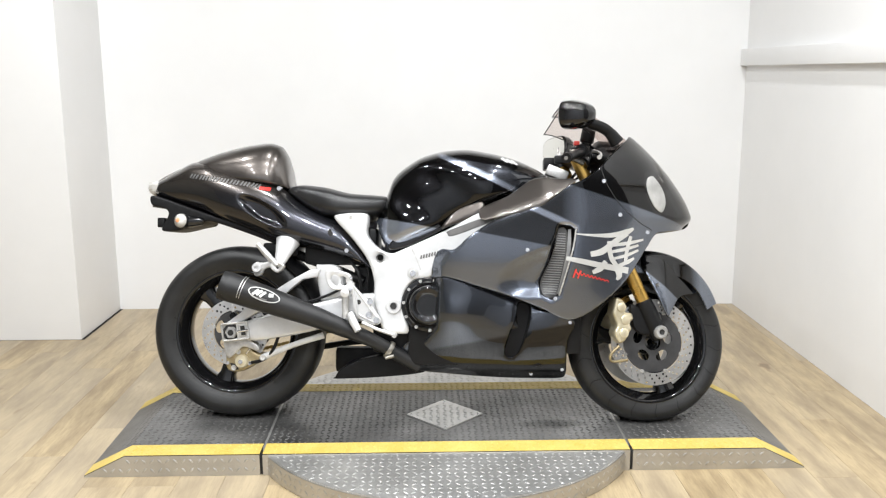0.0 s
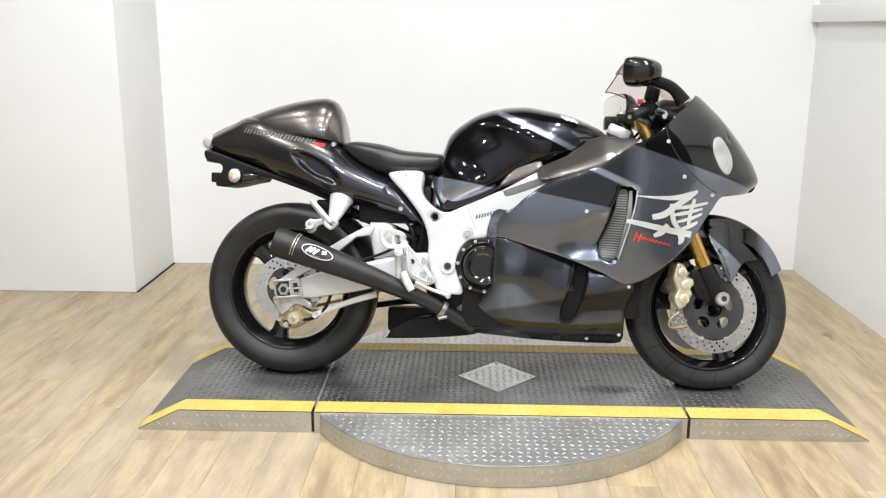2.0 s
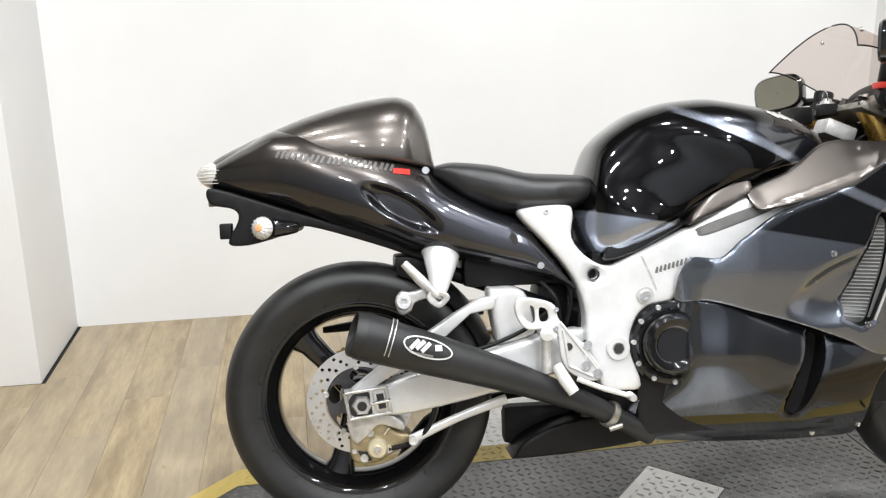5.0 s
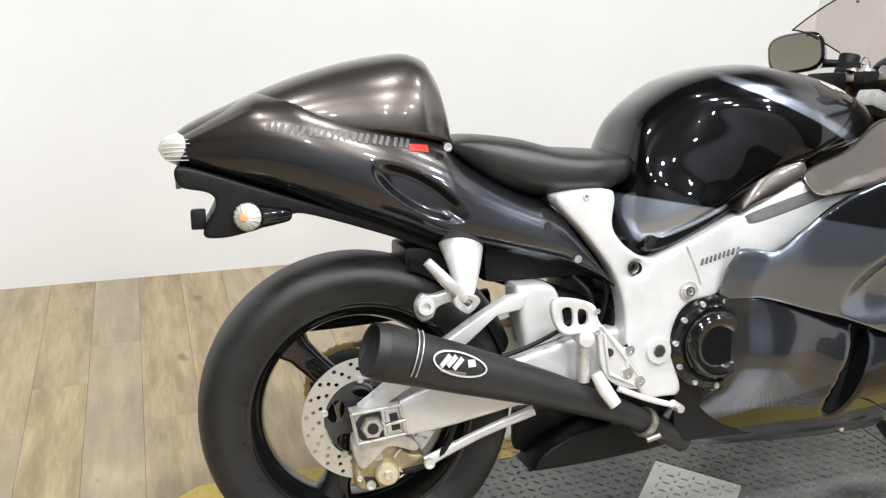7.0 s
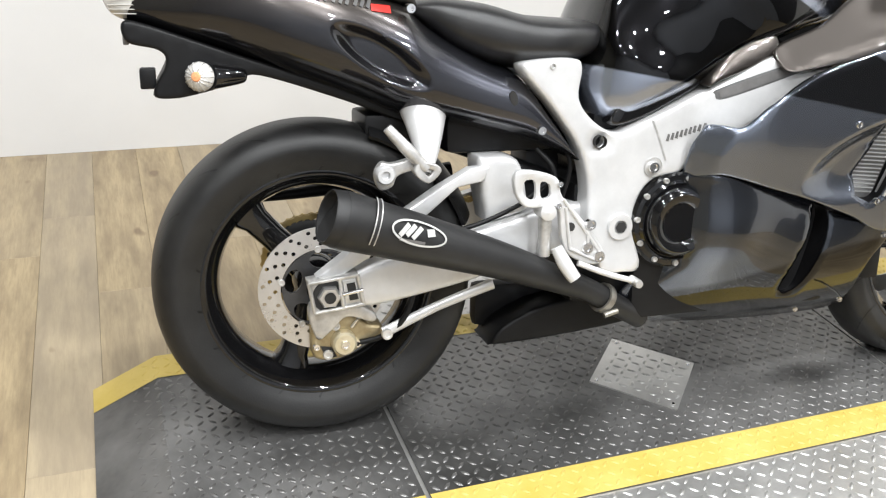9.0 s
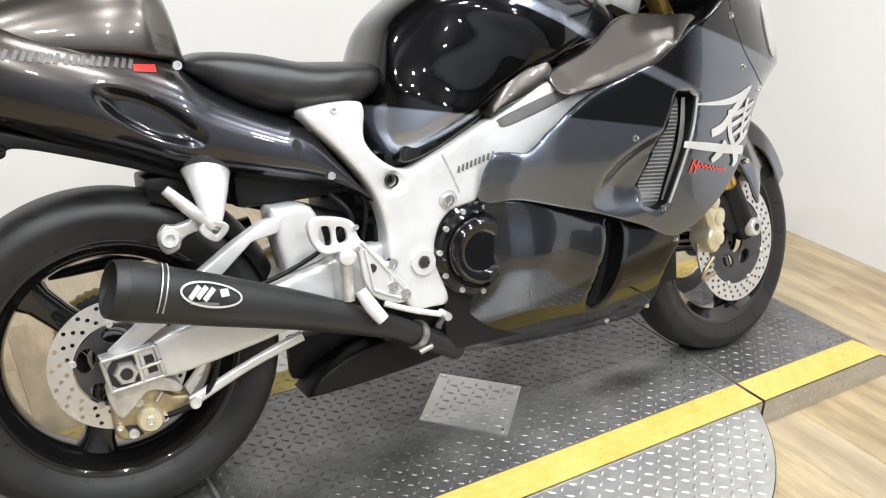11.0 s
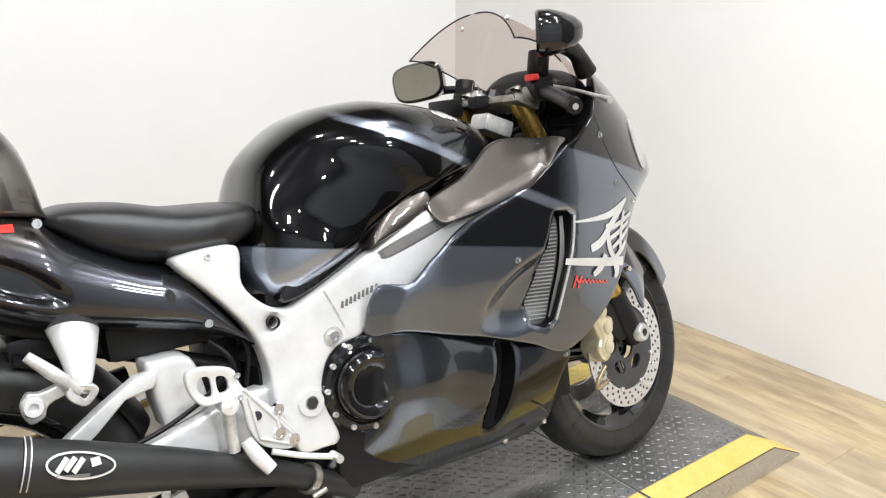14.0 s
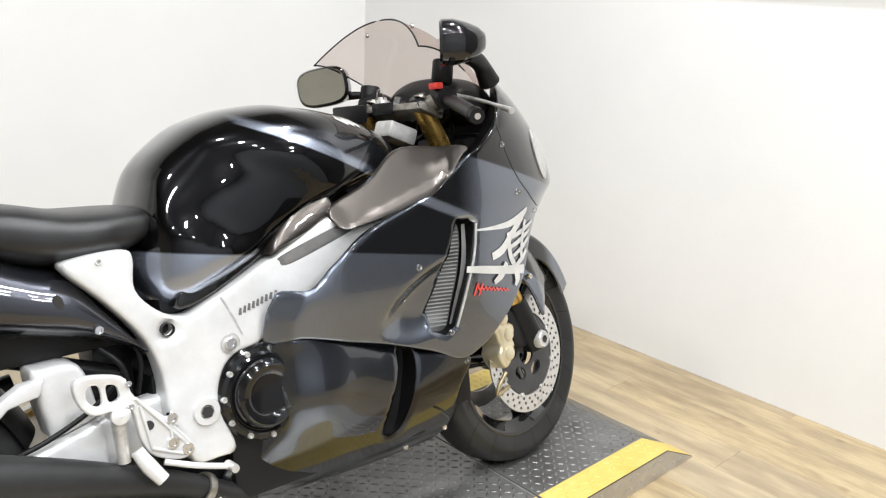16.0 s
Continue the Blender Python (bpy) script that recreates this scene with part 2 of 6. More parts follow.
# tyre tread: slanted grooves cut by the angle round the wheel and the distance from its middle
tread, nt, p = nodes_of("tyre_tread_rubber")
tc = nt.nodes.new("ShaderNodeTexCoord")
sep = nt.nodes.new("ShaderNodeSeparateXYZ")
link(nt, tc.outputs["Object"], sep.inputs[0])
ang = math_node(nt, "ARCTAN2", sep.outputs[2], sep.outputs[0])
aby = math_node(nt, "ABSOLUTE", sep.outputs[1])
saw = math_node(nt, "FRACT", math_node(nt, "ADD", math_node(nt, "MULTIPLY", ang, 18 / (2 * math.pi)), math_node(nt, "MULTIPLY", aby, 14)))
groove = math_node(nt, "LESS_THAN", math_node(nt, "ABSOLUTE", math_node(nt, "SUBTRACT", saw, 0.5)), 0.028)
inside = math_node(nt, "MULTIPLY", math_node(nt, "GREATER_THAN", aby, 0.012), math_node(nt, "LESS_THAN", aby, 0.08))
groove = math_node(nt, "MULTIPLY", groove, inside)
dust = noise_node(nt, 9, 5, 0.6)
fine = noise_node(nt, 300, 2, 0.5)
link(nt, mix_node(nt, groove, mix_node(nt, ramp(nt, dust, 0.35, 0.7), (0.009, 0.009, 0.0092), (0.02, 0.0198, 0.0195)), (0.002, 0.002, 0.002)), p.inputs["Base Color"])
p.inputs["Roughness"].default_value = 0.45
p.inputs["Specular IOR Level"].default_value = 0.38
bump_to(nt, p, math_node(nt, "SUBTRACT", math_node(nt, "MULTIPLY", fine, 0.12), groove), 0.8, 0.003)

# ---- mesh helpers ----
from mathutils import geometry


def finish(name, verts, faces, material, parent=None, label="", sharp=40, inner=None, split=0):
    """One mesh object, normals made consistent, smooth but for sharp edges. Faces from index split on take the inner material."""
    me = bpy.data.meshes.new(name)
    me.from_pydata([tuple(map(float, v)) for v in verts], [], [tuple(map(int, f)) for f in faces])
    bm = bmesh.new()
    bm.from_mesh(me)
    bmesh.ops.recalc_face_normals(bm, faces=bm.faces)
    bm.to_mesh(me)
    bm.free()
    me.polygons.foreach_set("use_smooth", [True] * len(me.polygons))
    me.set_sharp_from_angle(angle=radians(sharp))
    me.materials.append(material)
    if inner:
        me.materials.append(inner)
        me.polygons.foreach_set("material_index", [0 if i < split else 1 for i in range(len(me.polygons))])
    me.update()
    ob = new(name, me)
    ob.parent = parent
    if label:
        tagged(ob, label)
    return ob


def part(name, bm, material, parent, label="", sharp=40):
    """Links a bmesh as one mesh object under a thing or a part."""
    me = bpy.data.meshes.new(name)
    bm.to_mesh(me)
    bm.free()
    me.polygons.foreach_set("use_smooth", [True] * len(me.polygons))
    me.set_sharp_from_angle(angle=radians(sharp))
    me.materials.append(material)
    ob = new(name, me)
    ob.parent = parent
    if label:
        tagged(ob, label)
    return ob


def catmull(points, per=6, closed=False):
    P = np.array(points, float)
    n = len(P)
    out = []
    for i in range(n if closed else n - 1):
        a, b, c, d = (P[(i + k) % n] if closed else P[min(max(i + k, 0), n - 1)] for k in (-1, 0, 1, 2))
        for s in np.linspace(0, 1, per, endpoint=False):
            out.append(0.5 * (2 * b + (c - a) * s + (2 * a - 5 * b + 4 * c - d) * s ** 2 + (3 * b - a - 3 * c + d) * s ** 3))
    if not closed:
        out.append(P[-1])
    return np.array(out)


def curve(points):
    """A smooth function through (x, y) points."""
    P = np.array(sorted(points), float)
    X, Y = P[:, 0], P[:, 1]
    d = np.diff(Y) / np.diff(X)
    m = np.r_[d[0], [0 if a * b <= 0 else 2 * a * b / (a + b) for a, b in zip(d, d[1:])], d[-1]]

    def f(x):
        x = np.clip(np.asarray(x, float), X[0], X[-1])
        i = np.clip(np.searchsorted(X, x) - 1, 0, len(X) - 2)
        h = X[i + 1] - X[i]
        s = (x - X[i]) / h
        return (1 + 2 * s) * (1 - s) ** 2 * Y[i] + s * (1 - s) ** 2 * h * m[i] + s * s * (3 - 2 * s) * Y[i + 1] + s * s * (s - 1) * h * m[i + 1]
    return f


def inside_of(poly, pts):
    x, y = pts[:, 0], pts[:, 1]
    hit = np.zeros(len(pts), bool)
    for (x0, y0), (x1, y1) in zip(poly, np.roll(poly, -1, 0)):
        c = (y0 > y) != (y1 > y)
        hit ^= c & (x < (x1 - x0) * (y - y0) / (y1 - y0 + 1e-12) + x0)
    return hit


def border_distance(loops, pts):
    best = np.full(len(pts), 1e9)
    for poly in loops:
        for a, b in zip(poly, np.roll(poly, -1, 0)):
            ab = b - a
            s = np.clip(((pts - a) @ ab) / (ab @ ab + 1e-12), 0, 1)
            best = np.minimum(best, np.linalg.norm(pts - a - s[:, None] * ab, axis=1))
    return best


def densify(loop, gap):
    out = []
    for a, b in zip(loop, np.roll(loop, -1, 0)):
        n = max(1, int(np.linalg.norm(b - a) / gap))
        out += [a + (b - a) * i / n for i in range(n)]
    return np.array(out)


def fill(outer, holes, step, roll=0):
    """Triangles of a flat outline with holes, with inner points a step apart."""
    lo, hi = outer.min(0), outer.max(0)
    gx, gy = np.meshgrid(np.arange(lo[0], hi[0], step), np.arange(lo[1], hi[1], step * 0.87))
    gx[1::2] += step / 2
    pts = np.c_[gx.ravel(), gy.ravel()]
    ok = inside_of(outer, pts)
    for h in holes:
        ok &= ~inside_of(h, pts)
    pts = pts[ok]
    if len(pts):
        pts = pts[border_distance([outer, *holes], pts) > max(step * 0.5, roll * 1.25)]
    if roll:
        # rows of points along the rim, so that it rolls evenly
        area = sum(a[0] * b[1] - b[0] * a[1] for a, b in zip(outer, np.roll(outer, -1, 0)))
        T = np.roll(outer, -1, 0) - np.roll(outer, 1, 0)
        T /= np.linalg.norm(T, axis=1)[:, None] + 1e-12
        N = np.c_[-T[:, 1], T[:, 0]] * (1 if area > 0 else -1)
        for k in (0.22, 0.55, 1.0):
            q = outer + N * roll * k
            ok = inside_of(outer, q)
            for h in holes:
                ok &= ~inside_of(h, q)
            q = q[ok]
            if len(q):
                q = q[border_distance([outer, *holes], q) > roll * k * 0.93]
                pts = np.vstack((pts, q)) if len(pts) else q
    loops = [outer, *holes]
    verts, edges = [], []
    for l in loops:
        s = len(verts)
        verts += [Vector(v) for v in l]
        edges += [(s + i, s + (i + 1) % len(l)) for i in range(len(l))]
    verts += [Vector(v) for v in pts]
    V, E, T, *_ = geometry.delaunay_2d_cdt(verts, edges, [], 0, 1e-6)
    V = np.array([tuple(v) for v in V])
    T = np.array([t for t in T if len(t) == 3])
    mid = V[T].mean(1)
    ok = inside_of(outer, mid)
    for h in holes:
        ok &= ~inside_of(h, mid)
    T = T[ok]
    used = np.unique(T)
    back = np.full(len(V), -1)
    back[used] = np.arange(len(used))
    return V[used], back[T]


def shell(name, outline, w, material, parent, holes=(), thick=0.004, roll=0.006, step=0.016, side=-1, label="", inner=None, per=5, smooth=True, sharp=40):
    """A panel drawn in side view (x, z) and set at the half-width w(x, z), with a rolled rim and thickness. side -1 is the bike's right."""
    outer = catmull(outline, per, True) if smooth else np.array(outline, float)
    cut = [catmull(h, 5, True) if smooth and len(h) < 12 else np.array(h, float) for h in holes]
    if roll > 0.002:
        outer = densify(outer, max(0.006, roll * 1.2))
    V, T = fill(outer, cut, step, roll if roll > 0.002 else 0)
    d = border_distance([outer, *cut], V)
    k = np.clip(1 - d / roll, 0, 1) if roll else np.zeros(len(V))
    wf = w if callable(w) else (lambda x, z: np.full(len(x), w))
    W = wf(V[:, 0], V[:, 1])
    front = W - roll * (1 - np.sqrt(np.clip(1 - k * k, 0, 1)))
    rear = W - thick - (roll if roll else 0)
    n = len(V)
    verts = [(x, side * a, z) for (x, z), a in zip(V, front)] + [(x, side * a, z) for (x, z), a in zip(V, rear)]
    faces = [tuple(t) for t in T]
    count = {}
    for t in T:
        for a, b in ((t[0], t[1]), (t[1], t[2]), (t[2], t[0])):
            count[(a, b)] = 1
    rim = [(a, b) for a, b in count if (b, a) not in count]
    faces += [(a, b, b + n, a + n) for a, b in rim]
    m = len(faces)
    faces += [(t[0] + n, t[2] + n, t[1] + n) for t in T]
    return finish(name, verts, faces, material, parent, label, sharp, inner, m)


def loft(name, rings, material, parent, label="", caps=True, sharp=40, closed=True):
    R = [np.array(r, float) for r in rings]
    n = len(R[0])
    verts = np.concatenate(R)
    faces = []
    for i in range(len(R) - 1):
        for j in range(n if closed else n - 1):
            k = (j + 1) % n
            faces.append((i * n + j, i * n + k, (i + 1) * n + k, (i + 1) * n + j))
    if caps and closed:
        faces += [tuple(range(n))[::-1], tuple((len(R) - 1) * n + j for j in range(n))]
    return finish(name, verts, faces, material, parent, label, sharp)


def body(name, xs, top, bottom, half, material, parent, label="", power=2.4, low=2.6, waist=0.4, ring=56, dent=None, sharp=60):
    """A symmetric form lofted along x from its top, bottom and half-width curves."""
    rings = []
    a = np.linspace(0, 2 * math.pi, ring, endpoint=False)
    for x in xs:
        zt, zb, w = float(top(x)), float(bottom(x)), float(half(x))
        zc = zb + waist * (zt - zb)
        up = np.cos(a) >= 0
        e = np.where(up, 2 / power, 2 / low)
        y = w * np.sign(np.sin(a)) * np.abs(np.sin(a)) ** e
        z = zc + np.where(up, zt - zc, zc - zb) * np.sign(np.cos(a)) * np.abs(np.cos(a)) ** e
        X = np.full(ring, x)
        if dent:
            y = y * (1 - dent(X, z))
        rings.append(np.c_[X, y, z])
    return loft(name, rings, material, parent, label, True, sharp)


def tube(name, points, r, material, parent, label="", n=12, per=5, smooth=True, flat=1.0):
    P = catmull(points, per) if smooth and len(points) > 2 else np.array(points, float)
    R = np.interp(np.linspace(0, 1, len(P)), np.linspace(0, 1, len(r)), r) if isinstance(r, (list, tuple)) else np.full(len(P), r)
    T = np.gradient(P, axis=0)
    T /= np.linalg.norm(T, axis=1)[:, None] + 1e-12
    ref = np.array((0, 1.0, 0)) if abs(T[0][1]) < 0.9 else np.array((0, 0, 1.0))
    rings = []
    for p0, t, rad in zip(P, T, R):
        u = np.cross(t, ref)
        u /= np.linalg.norm(u) + 1e-12
        v = np.cross(t, u)
        a = np.linspace(0, 2 * math.pi, n, endpoint=False)
        rings.append(p0 + rad * (np.cos(a)[:, None] * u + flat * np.sin(a)[:, None] * v))
    return loft(name, rings, material, parent, label, True, 50)


def lathe(name, profile, material, parent, label="", n=64, at=(0, 0), sharp=35, closed=False, turn=(0, 2 * math.pi)):
    """Turns (radius, y) points about a cross-wise axle."""
    pr = list(profile) + ([profile[0]] if closed else [])
    full = abs(turn[1] - turn[0] - 2 * math.pi) < 1e-6
    aa = np.linspace(turn[0], turn[1], n, endpoint=not full)
    verts = [(at[0] + r * math.cos(a), y, at[1] + r * math.sin(a)) for a in aa for r, y in pr]
    m = len(pr)
    faces = []
    for i in range(n if full else n - 1):
        k = (i + 1) % n
        for j in range(m - 1):
            faces.append((i * m + j, i * m + j + 1, k * m + j + 1, k * m + j))
    ob = finish(name, verts, faces, material, parent, label, sharp)
    bm = bmesh.new()
    bm.from_mesh(ob.data)
    bmesh.ops.remove_doubles(bm, verts=bm.verts, dist=1e-5)
    bmesh.ops.recalc_face_normals(bm, faces=bm.faces)
    bm.to_mesh(ob.data)
    bm.free()
    return ob


def circle(x, z, r, n=16, ry=None, turn=0.0):
    a = np.linspace(0, 2 * math.pi, n, endpoint=False)
    u, v = r * np.cos(a), (ry or r) * np.sin(a)
    c, s = math.cos(turn), math.sin(turn)
    return np.c_[x + u * c - v * s, z + u * s + v * c]


def ribbon(name, line, width, w, material, parent, label="", lift=0.0012, side=-1, per=6):
    """A brush stroke or stripe laid on a panel of half-width w(x, z)."""
    P = catmull(line, per)
    wd = np.interp(np.linspace(0, 1, len(P)), np.linspace(0, 1, len(width)), width)
    T = np.gradient(P, axis=0)
    T /= np.linalg.norm(T, axis=1)[:, None]
    N = np.c_[-T[:, 1], T[:, 0]]
    cols = []
    for k in (-0.5, -0.25, 0, 0.25, 0.5):
        Q = P + N * (wd * k)[:, None]
        cols.append(np.c_[Q[:, 0], side * (w(Q[:, 0], Q[:, 1]) + lift), Q[:, 1]])
    n = len(P)
    verts = np.concatenate(cols)
    faces = [(c * n + i, c * n + i + 1, (c + 1) * n + i + 1, (c + 1) * n + i) for c in range(4) for i in range(n - 1)]
    return finish(name, verts, faces, material, parent, label)


def block(name, lo, hi, material, parent=None, label="", bevel=0.006, m=None, kind=""):
    bm = bmesh.new()
    bmesh.ops.create_cube(bm, size=1)
    for v in bm.verts:
        v.co = Vector([lo[i] + (v.co[i] + 0.5) * (hi[i] - lo[i]) for i in range(3)])
    if bevel:
        bmesh.ops.bevel(bm, geom=bm.edges[:], offset=bevel, segments=2, affect="EDGES", profile=0.6)
    if m is not None:
        bm.transform(m)
    ob = part(name, bm, material, parent, label)
    if kind:
        tagged(ob, kind=kind)
    return ob


# ---- the room ----
X0, X1, Y0, Y1, PILLAR_Y, PILLAR_X = -4.7, 1.73, -4.6, 1.855, 1.255, -1.825


def structure(ob, label, category):
    return tagged(ob, label, category, kind="structure")


structure(block("wall_north", (PILLAR_X, Y1, 0), (X1 + 0.15, Y1 + 0.15, CEILING), wall_paint, bevel=0), "plain white painted back wall of the bay", "wall")
BAY = -1.3
structure(block("wall_east", (X1, BAY, 0), (X1 + 0.15, Y1, CEILING), wall_paint, bevel=0), "plain white painted side wall with a ledge", "wall")
# unseen wall, added so the glossy panels mirror darkness on this side
structure(block("wall_east_showroom", (X1, Y0, 0), (X1 + 0.15, BAY, CEILING), unseen_dark_paint, bevel=0), "unseen wall added to close the room, toned for reflections", "wall")
# unseen too: added and toned for what mirror and fairing reflect
structure(block("wall_west", (X0 - 0.15, Y0, 0), (X0, PILLAR_Y, CEILING), side_paint, bevel=0), "unseen wall added to close the room, toned for reflections", "wall")
structure(block("wall_pillar", (X0 - 0.15, PILLAR_Y, 0), (PILLAR_X, Y1 + 0.15, CEILING), wall_paint, bevel=0.004), "white painted boxed-out corner of the bay", "wall")
# unseen wall behind the camera, added to brighten the bike's broadside reflections
structure(block("wall_south", (X0 - 0.15, Y0 - 0.15, 0), (X1 + 0.15, Y0, CEILING), far_paint, bevel=0), "unseen wall added behind the camera, blue-grey for reflected daylight", "wall")
structure(block("ceiling", (X0 - 0.15, Y0 - 0.15, CEILING), (X1 + 0.15, Y1 + 0.15, CEILING + 0.12), ceiling_paint, bevel=0), "plain grey ceiling", "ceiling")
structure(block("trim", (X1 - 0.035, BAY, 1.365), (X1, Y1 - 0.003, 1.455), wall_paint, bevel=0.004), "white painted ledge board along the side wall", "ledge")
structure(block("floor", (X0 - 0.15, Y0 - 0.15, -0.1), (X1 + 0.15, Y1 + 0.15, -0.006), dark_gap, bevel=0), "light oak plank floor with narrow dark joints", "floor")
FLOOR = bpy.data.objects["floor"]

# ---- the platform ----
TOP, RX, FX, GAP, HY = 0.074, 1.225, 1.085, 0.628, 0.342
platform = tagged(new("display_platform"), "low dark tread-plate motorcycle platform with yellow edges", "platform")


def slope(x):
    return TOP * np.clip((RX - np.abs(x)) / (RX - FX), 0.06, 1)


def lugs(name, spots, material, parent, label="", up=0.0026, long=0.0115, wide=0.0038, place=None):
    """Raised tread lugs: spots are (x, y, angle); joined into one mesh."""
    verts, faces = [], []
    shape = [(-long, 0, 0), (-long * 0.4, -wide, 0), (long * 0.4, -wide, 0), (long, 0, 0), (long * 0.4, wide, 0), (-long * 0.4, wide, 0), (-long * 0.55, 0, up), (long * 0.55, 0, up)]
    fs = [(0, 1, 6), (1, 2, 7, 6), (2, 3, 7), (3, 4, 7), (4, 5, 6, 7), (5, 0, 6)]
    for x, y, a in spots:
        c, s, n = math.cos(a), math.sin(a), len(verts)
        for u, v, h in shape:
            q = (x + u * c - v * s, y + u * s + v * c, h)
            verts.append(place(*q))
        faces += [tuple(i + n for i in f) for f in fs]
    me = bpy.data.meshes.new(name)
    me.from_pydata(verts, [], faces)
    me.polygons.foreach_set("use_smooth", [True] * len(faces))
    me.materials.append(material)
    ob = new(name, me)
    ob.parent = parent
    tagged(ob, label, kind="stuff")
    return ob


def grid_spots(x0, x1, y0, y1, pitch, keep=lambda x, y: True):
    out = []
    nx, ny = int((x1 - x0) / pitch), int((y1 - y0) / pitch)
    for i in range(nx):
        for j in range(ny):
            x, y = x0 + (i + 0.5) * (x1 - x0) / nx, y0 + (j + 0.5) * (y1 - y0) / ny
            if keep(x, y):
                out.append((x, y, radians(45 if (i + j) % 2 else -45)))
    return out


def deck(name, xa, xb, label):
    """One section of the platform: sloping top sheet, skirts, yellow bands and tread lugs."""
    xs = sorted({xa, xb, *(x for x in (-FX, FX) if xa < x < xb)})
    verts, faces = [], []
    for x in xs:
        z = float(slope(x))
        verts += [(x, -HY, z), (x, HY, z), (x, HY, 0.0), (x, -HY, 0.0)]
    for i in range(len(xs) - 1):
        a, b = i * 4, i * 4 + 4
        faces += [(a, b, b + 1, a + 1), (a + 1, b + 1, b + 2, a + 2), (a + 2, b + 2, b + 3, a + 3), (a + 3, b + 3, b, a)]
    faces += [(0, 1, 2, 3), (len(verts) - 4, len(verts) - 1, len(verts) - 2, len(verts) - 3)]
    d = finish(name, verts, faces, plate_dark, platform, label, 20)
    for s in (-1, 1):
        y0, y1 = sorted((s * (HY + 0.001), s * (HY - 0.086)))
        bm = bmesh.new()
        rows = []
        for x in xs:
            z = float(slope(x)) + 0.0012
            rows.append((bm.verts.new((x, y0, z)), bm.verts.new((x, y1, z))))
        for (a, b), (c, e) in zip(rows, rows[1:]):
            bm.faces.new((a, c, e, b))
        bmesh.ops.recalc_face_normals(bm, faces=bm.faces)
        part("yellow_stripe", bm, yellow_paint, d, "worn yellow safety stripe")
        bm = bmesh.new()
        rows = [(bm.verts.new((x, s * (HY + 0.003), 0.0)), bm.verts.new((x, s * (HY + 0.003), float(slope(x)) - 0.001))) for x in xs]
        for (a, b), (c, e) in zip(rows, rows[1:]):
            bm.faces.new((a, c, e, b))
        bmesh.ops.recalc_face_normals(bm, faces=bm.faces)
        part("skirt", bm, riser_steel, d, "bare metal tread-plate skirt")
    dia = lambda x, y: abs(x) + abs(y + 0.008) > 0.158
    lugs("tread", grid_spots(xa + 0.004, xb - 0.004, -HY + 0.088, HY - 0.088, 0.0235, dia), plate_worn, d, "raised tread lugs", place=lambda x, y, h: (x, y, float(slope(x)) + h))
    for s in (-1, 1):
        y0, y1 = sorted((s * (HY - 0.003), s * (HY - 0.084)))
        lugs("stripe_tread", grid_spots(xa + 0.004, xb - 0.004, y0, y1, 0.0235), yellow_paint, d, "yellow tread lugs", place=lambda x, y, h: (x, y, float(slope(x)) + 0.0012 + h))
    ok = lambda x, z: z < float(slope(x)) - 0.012 and (abs(x) > 0.545)
    lugs("skirt_tread", grid_spots(xa + 0.006, xb - 0.006, 0.006, TOP - 0.004, 0.026, ok), plate_steel, d, "bright tread lugs", place=lambda x, z, h: (x, -HY - 0.003 - h, z))
    return d


deck("rear_ramp", -RX, -GAP - 0.005, "dark tread-plate end ramp")
deck("front_ramp", GAP + 0.005, RX, "dark tread-plate end ramp")
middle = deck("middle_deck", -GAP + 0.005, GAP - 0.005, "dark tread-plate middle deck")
block("joint", (-GAP - 0.004, -HY + 0.002, 0.001), (-GAP + 0.004, HY - 0.002, TOP - 0.012), dark_gap, platform, bevel=0)
block("joint", (GAP - 0.004, -HY + 0.002, 0.001), (GAP + 0.004, HY - 0.002, TOP - 0.012), dark_gap, platform, bevel=0)

turntable = tagged(new("turntable"), "round bare tread-plate turntable under the platform", "turntable")
RT, ZT = 0.695, TOP - 0.004
bm = bmesh.new()
bmesh.ops.create_cone(bm, cap_ends=True, segments=96, radius1=RT, radius2=RT, depth=ZT, matrix=Matrix.Translation((0, 0, ZT / 2)))
bmesh.ops.bevel(bm, geom=[e for e in bm.edges if all(v.co.z > ZT - 1e-4 for v in e.verts)], offset=0.003, segments=2, affect="EDGES")
disc_ob = part("disc", bm, plate_steel, turntable, "bright tread-plate disc", 30)
bm = bmesh.new()
bmesh.ops.create_cone(bm, cap_ends=False, segments=96, radius1=RT + 0.002, radius2=RT + 0.002, depth=ZT - 0.006, matrix=Matrix.Translation((0, 0, ZT / 2 - 0.001)))
part("rim", bm, riser_steel, turntable, "dull metal edge band", 30)
lugs("disc_tread", grid_spots(-RT, RT, -RT, RT, 0.027, lambda x, y: x * x + y * y < (RT - 0.015) ** 2 and abs(y) > HY + 0.004), plate_steel, turntable, "bright tread lugs", place=lambda x, y, h: (x, y, ZT + h), long=0.013, wide=0.004)
rimspots = [(a * (RT + 0.002), z, radians(45 if (i + j) % 2 else -45)) for i, a in enumerate(np.arange(-2.6, -0.5, 0.04)) for j, z in enumerate((0.022, 0.048))]
lugs("rim_tread", rimspots, plate_steel, turntable, "bright tread lugs", place=lambda u, z, h: ((RT + 0.002 + h) * math.cos(u / (RT + 0.002)), (RT + 0.002 + h) * math.sin(u / (RT + 0.002)), z))

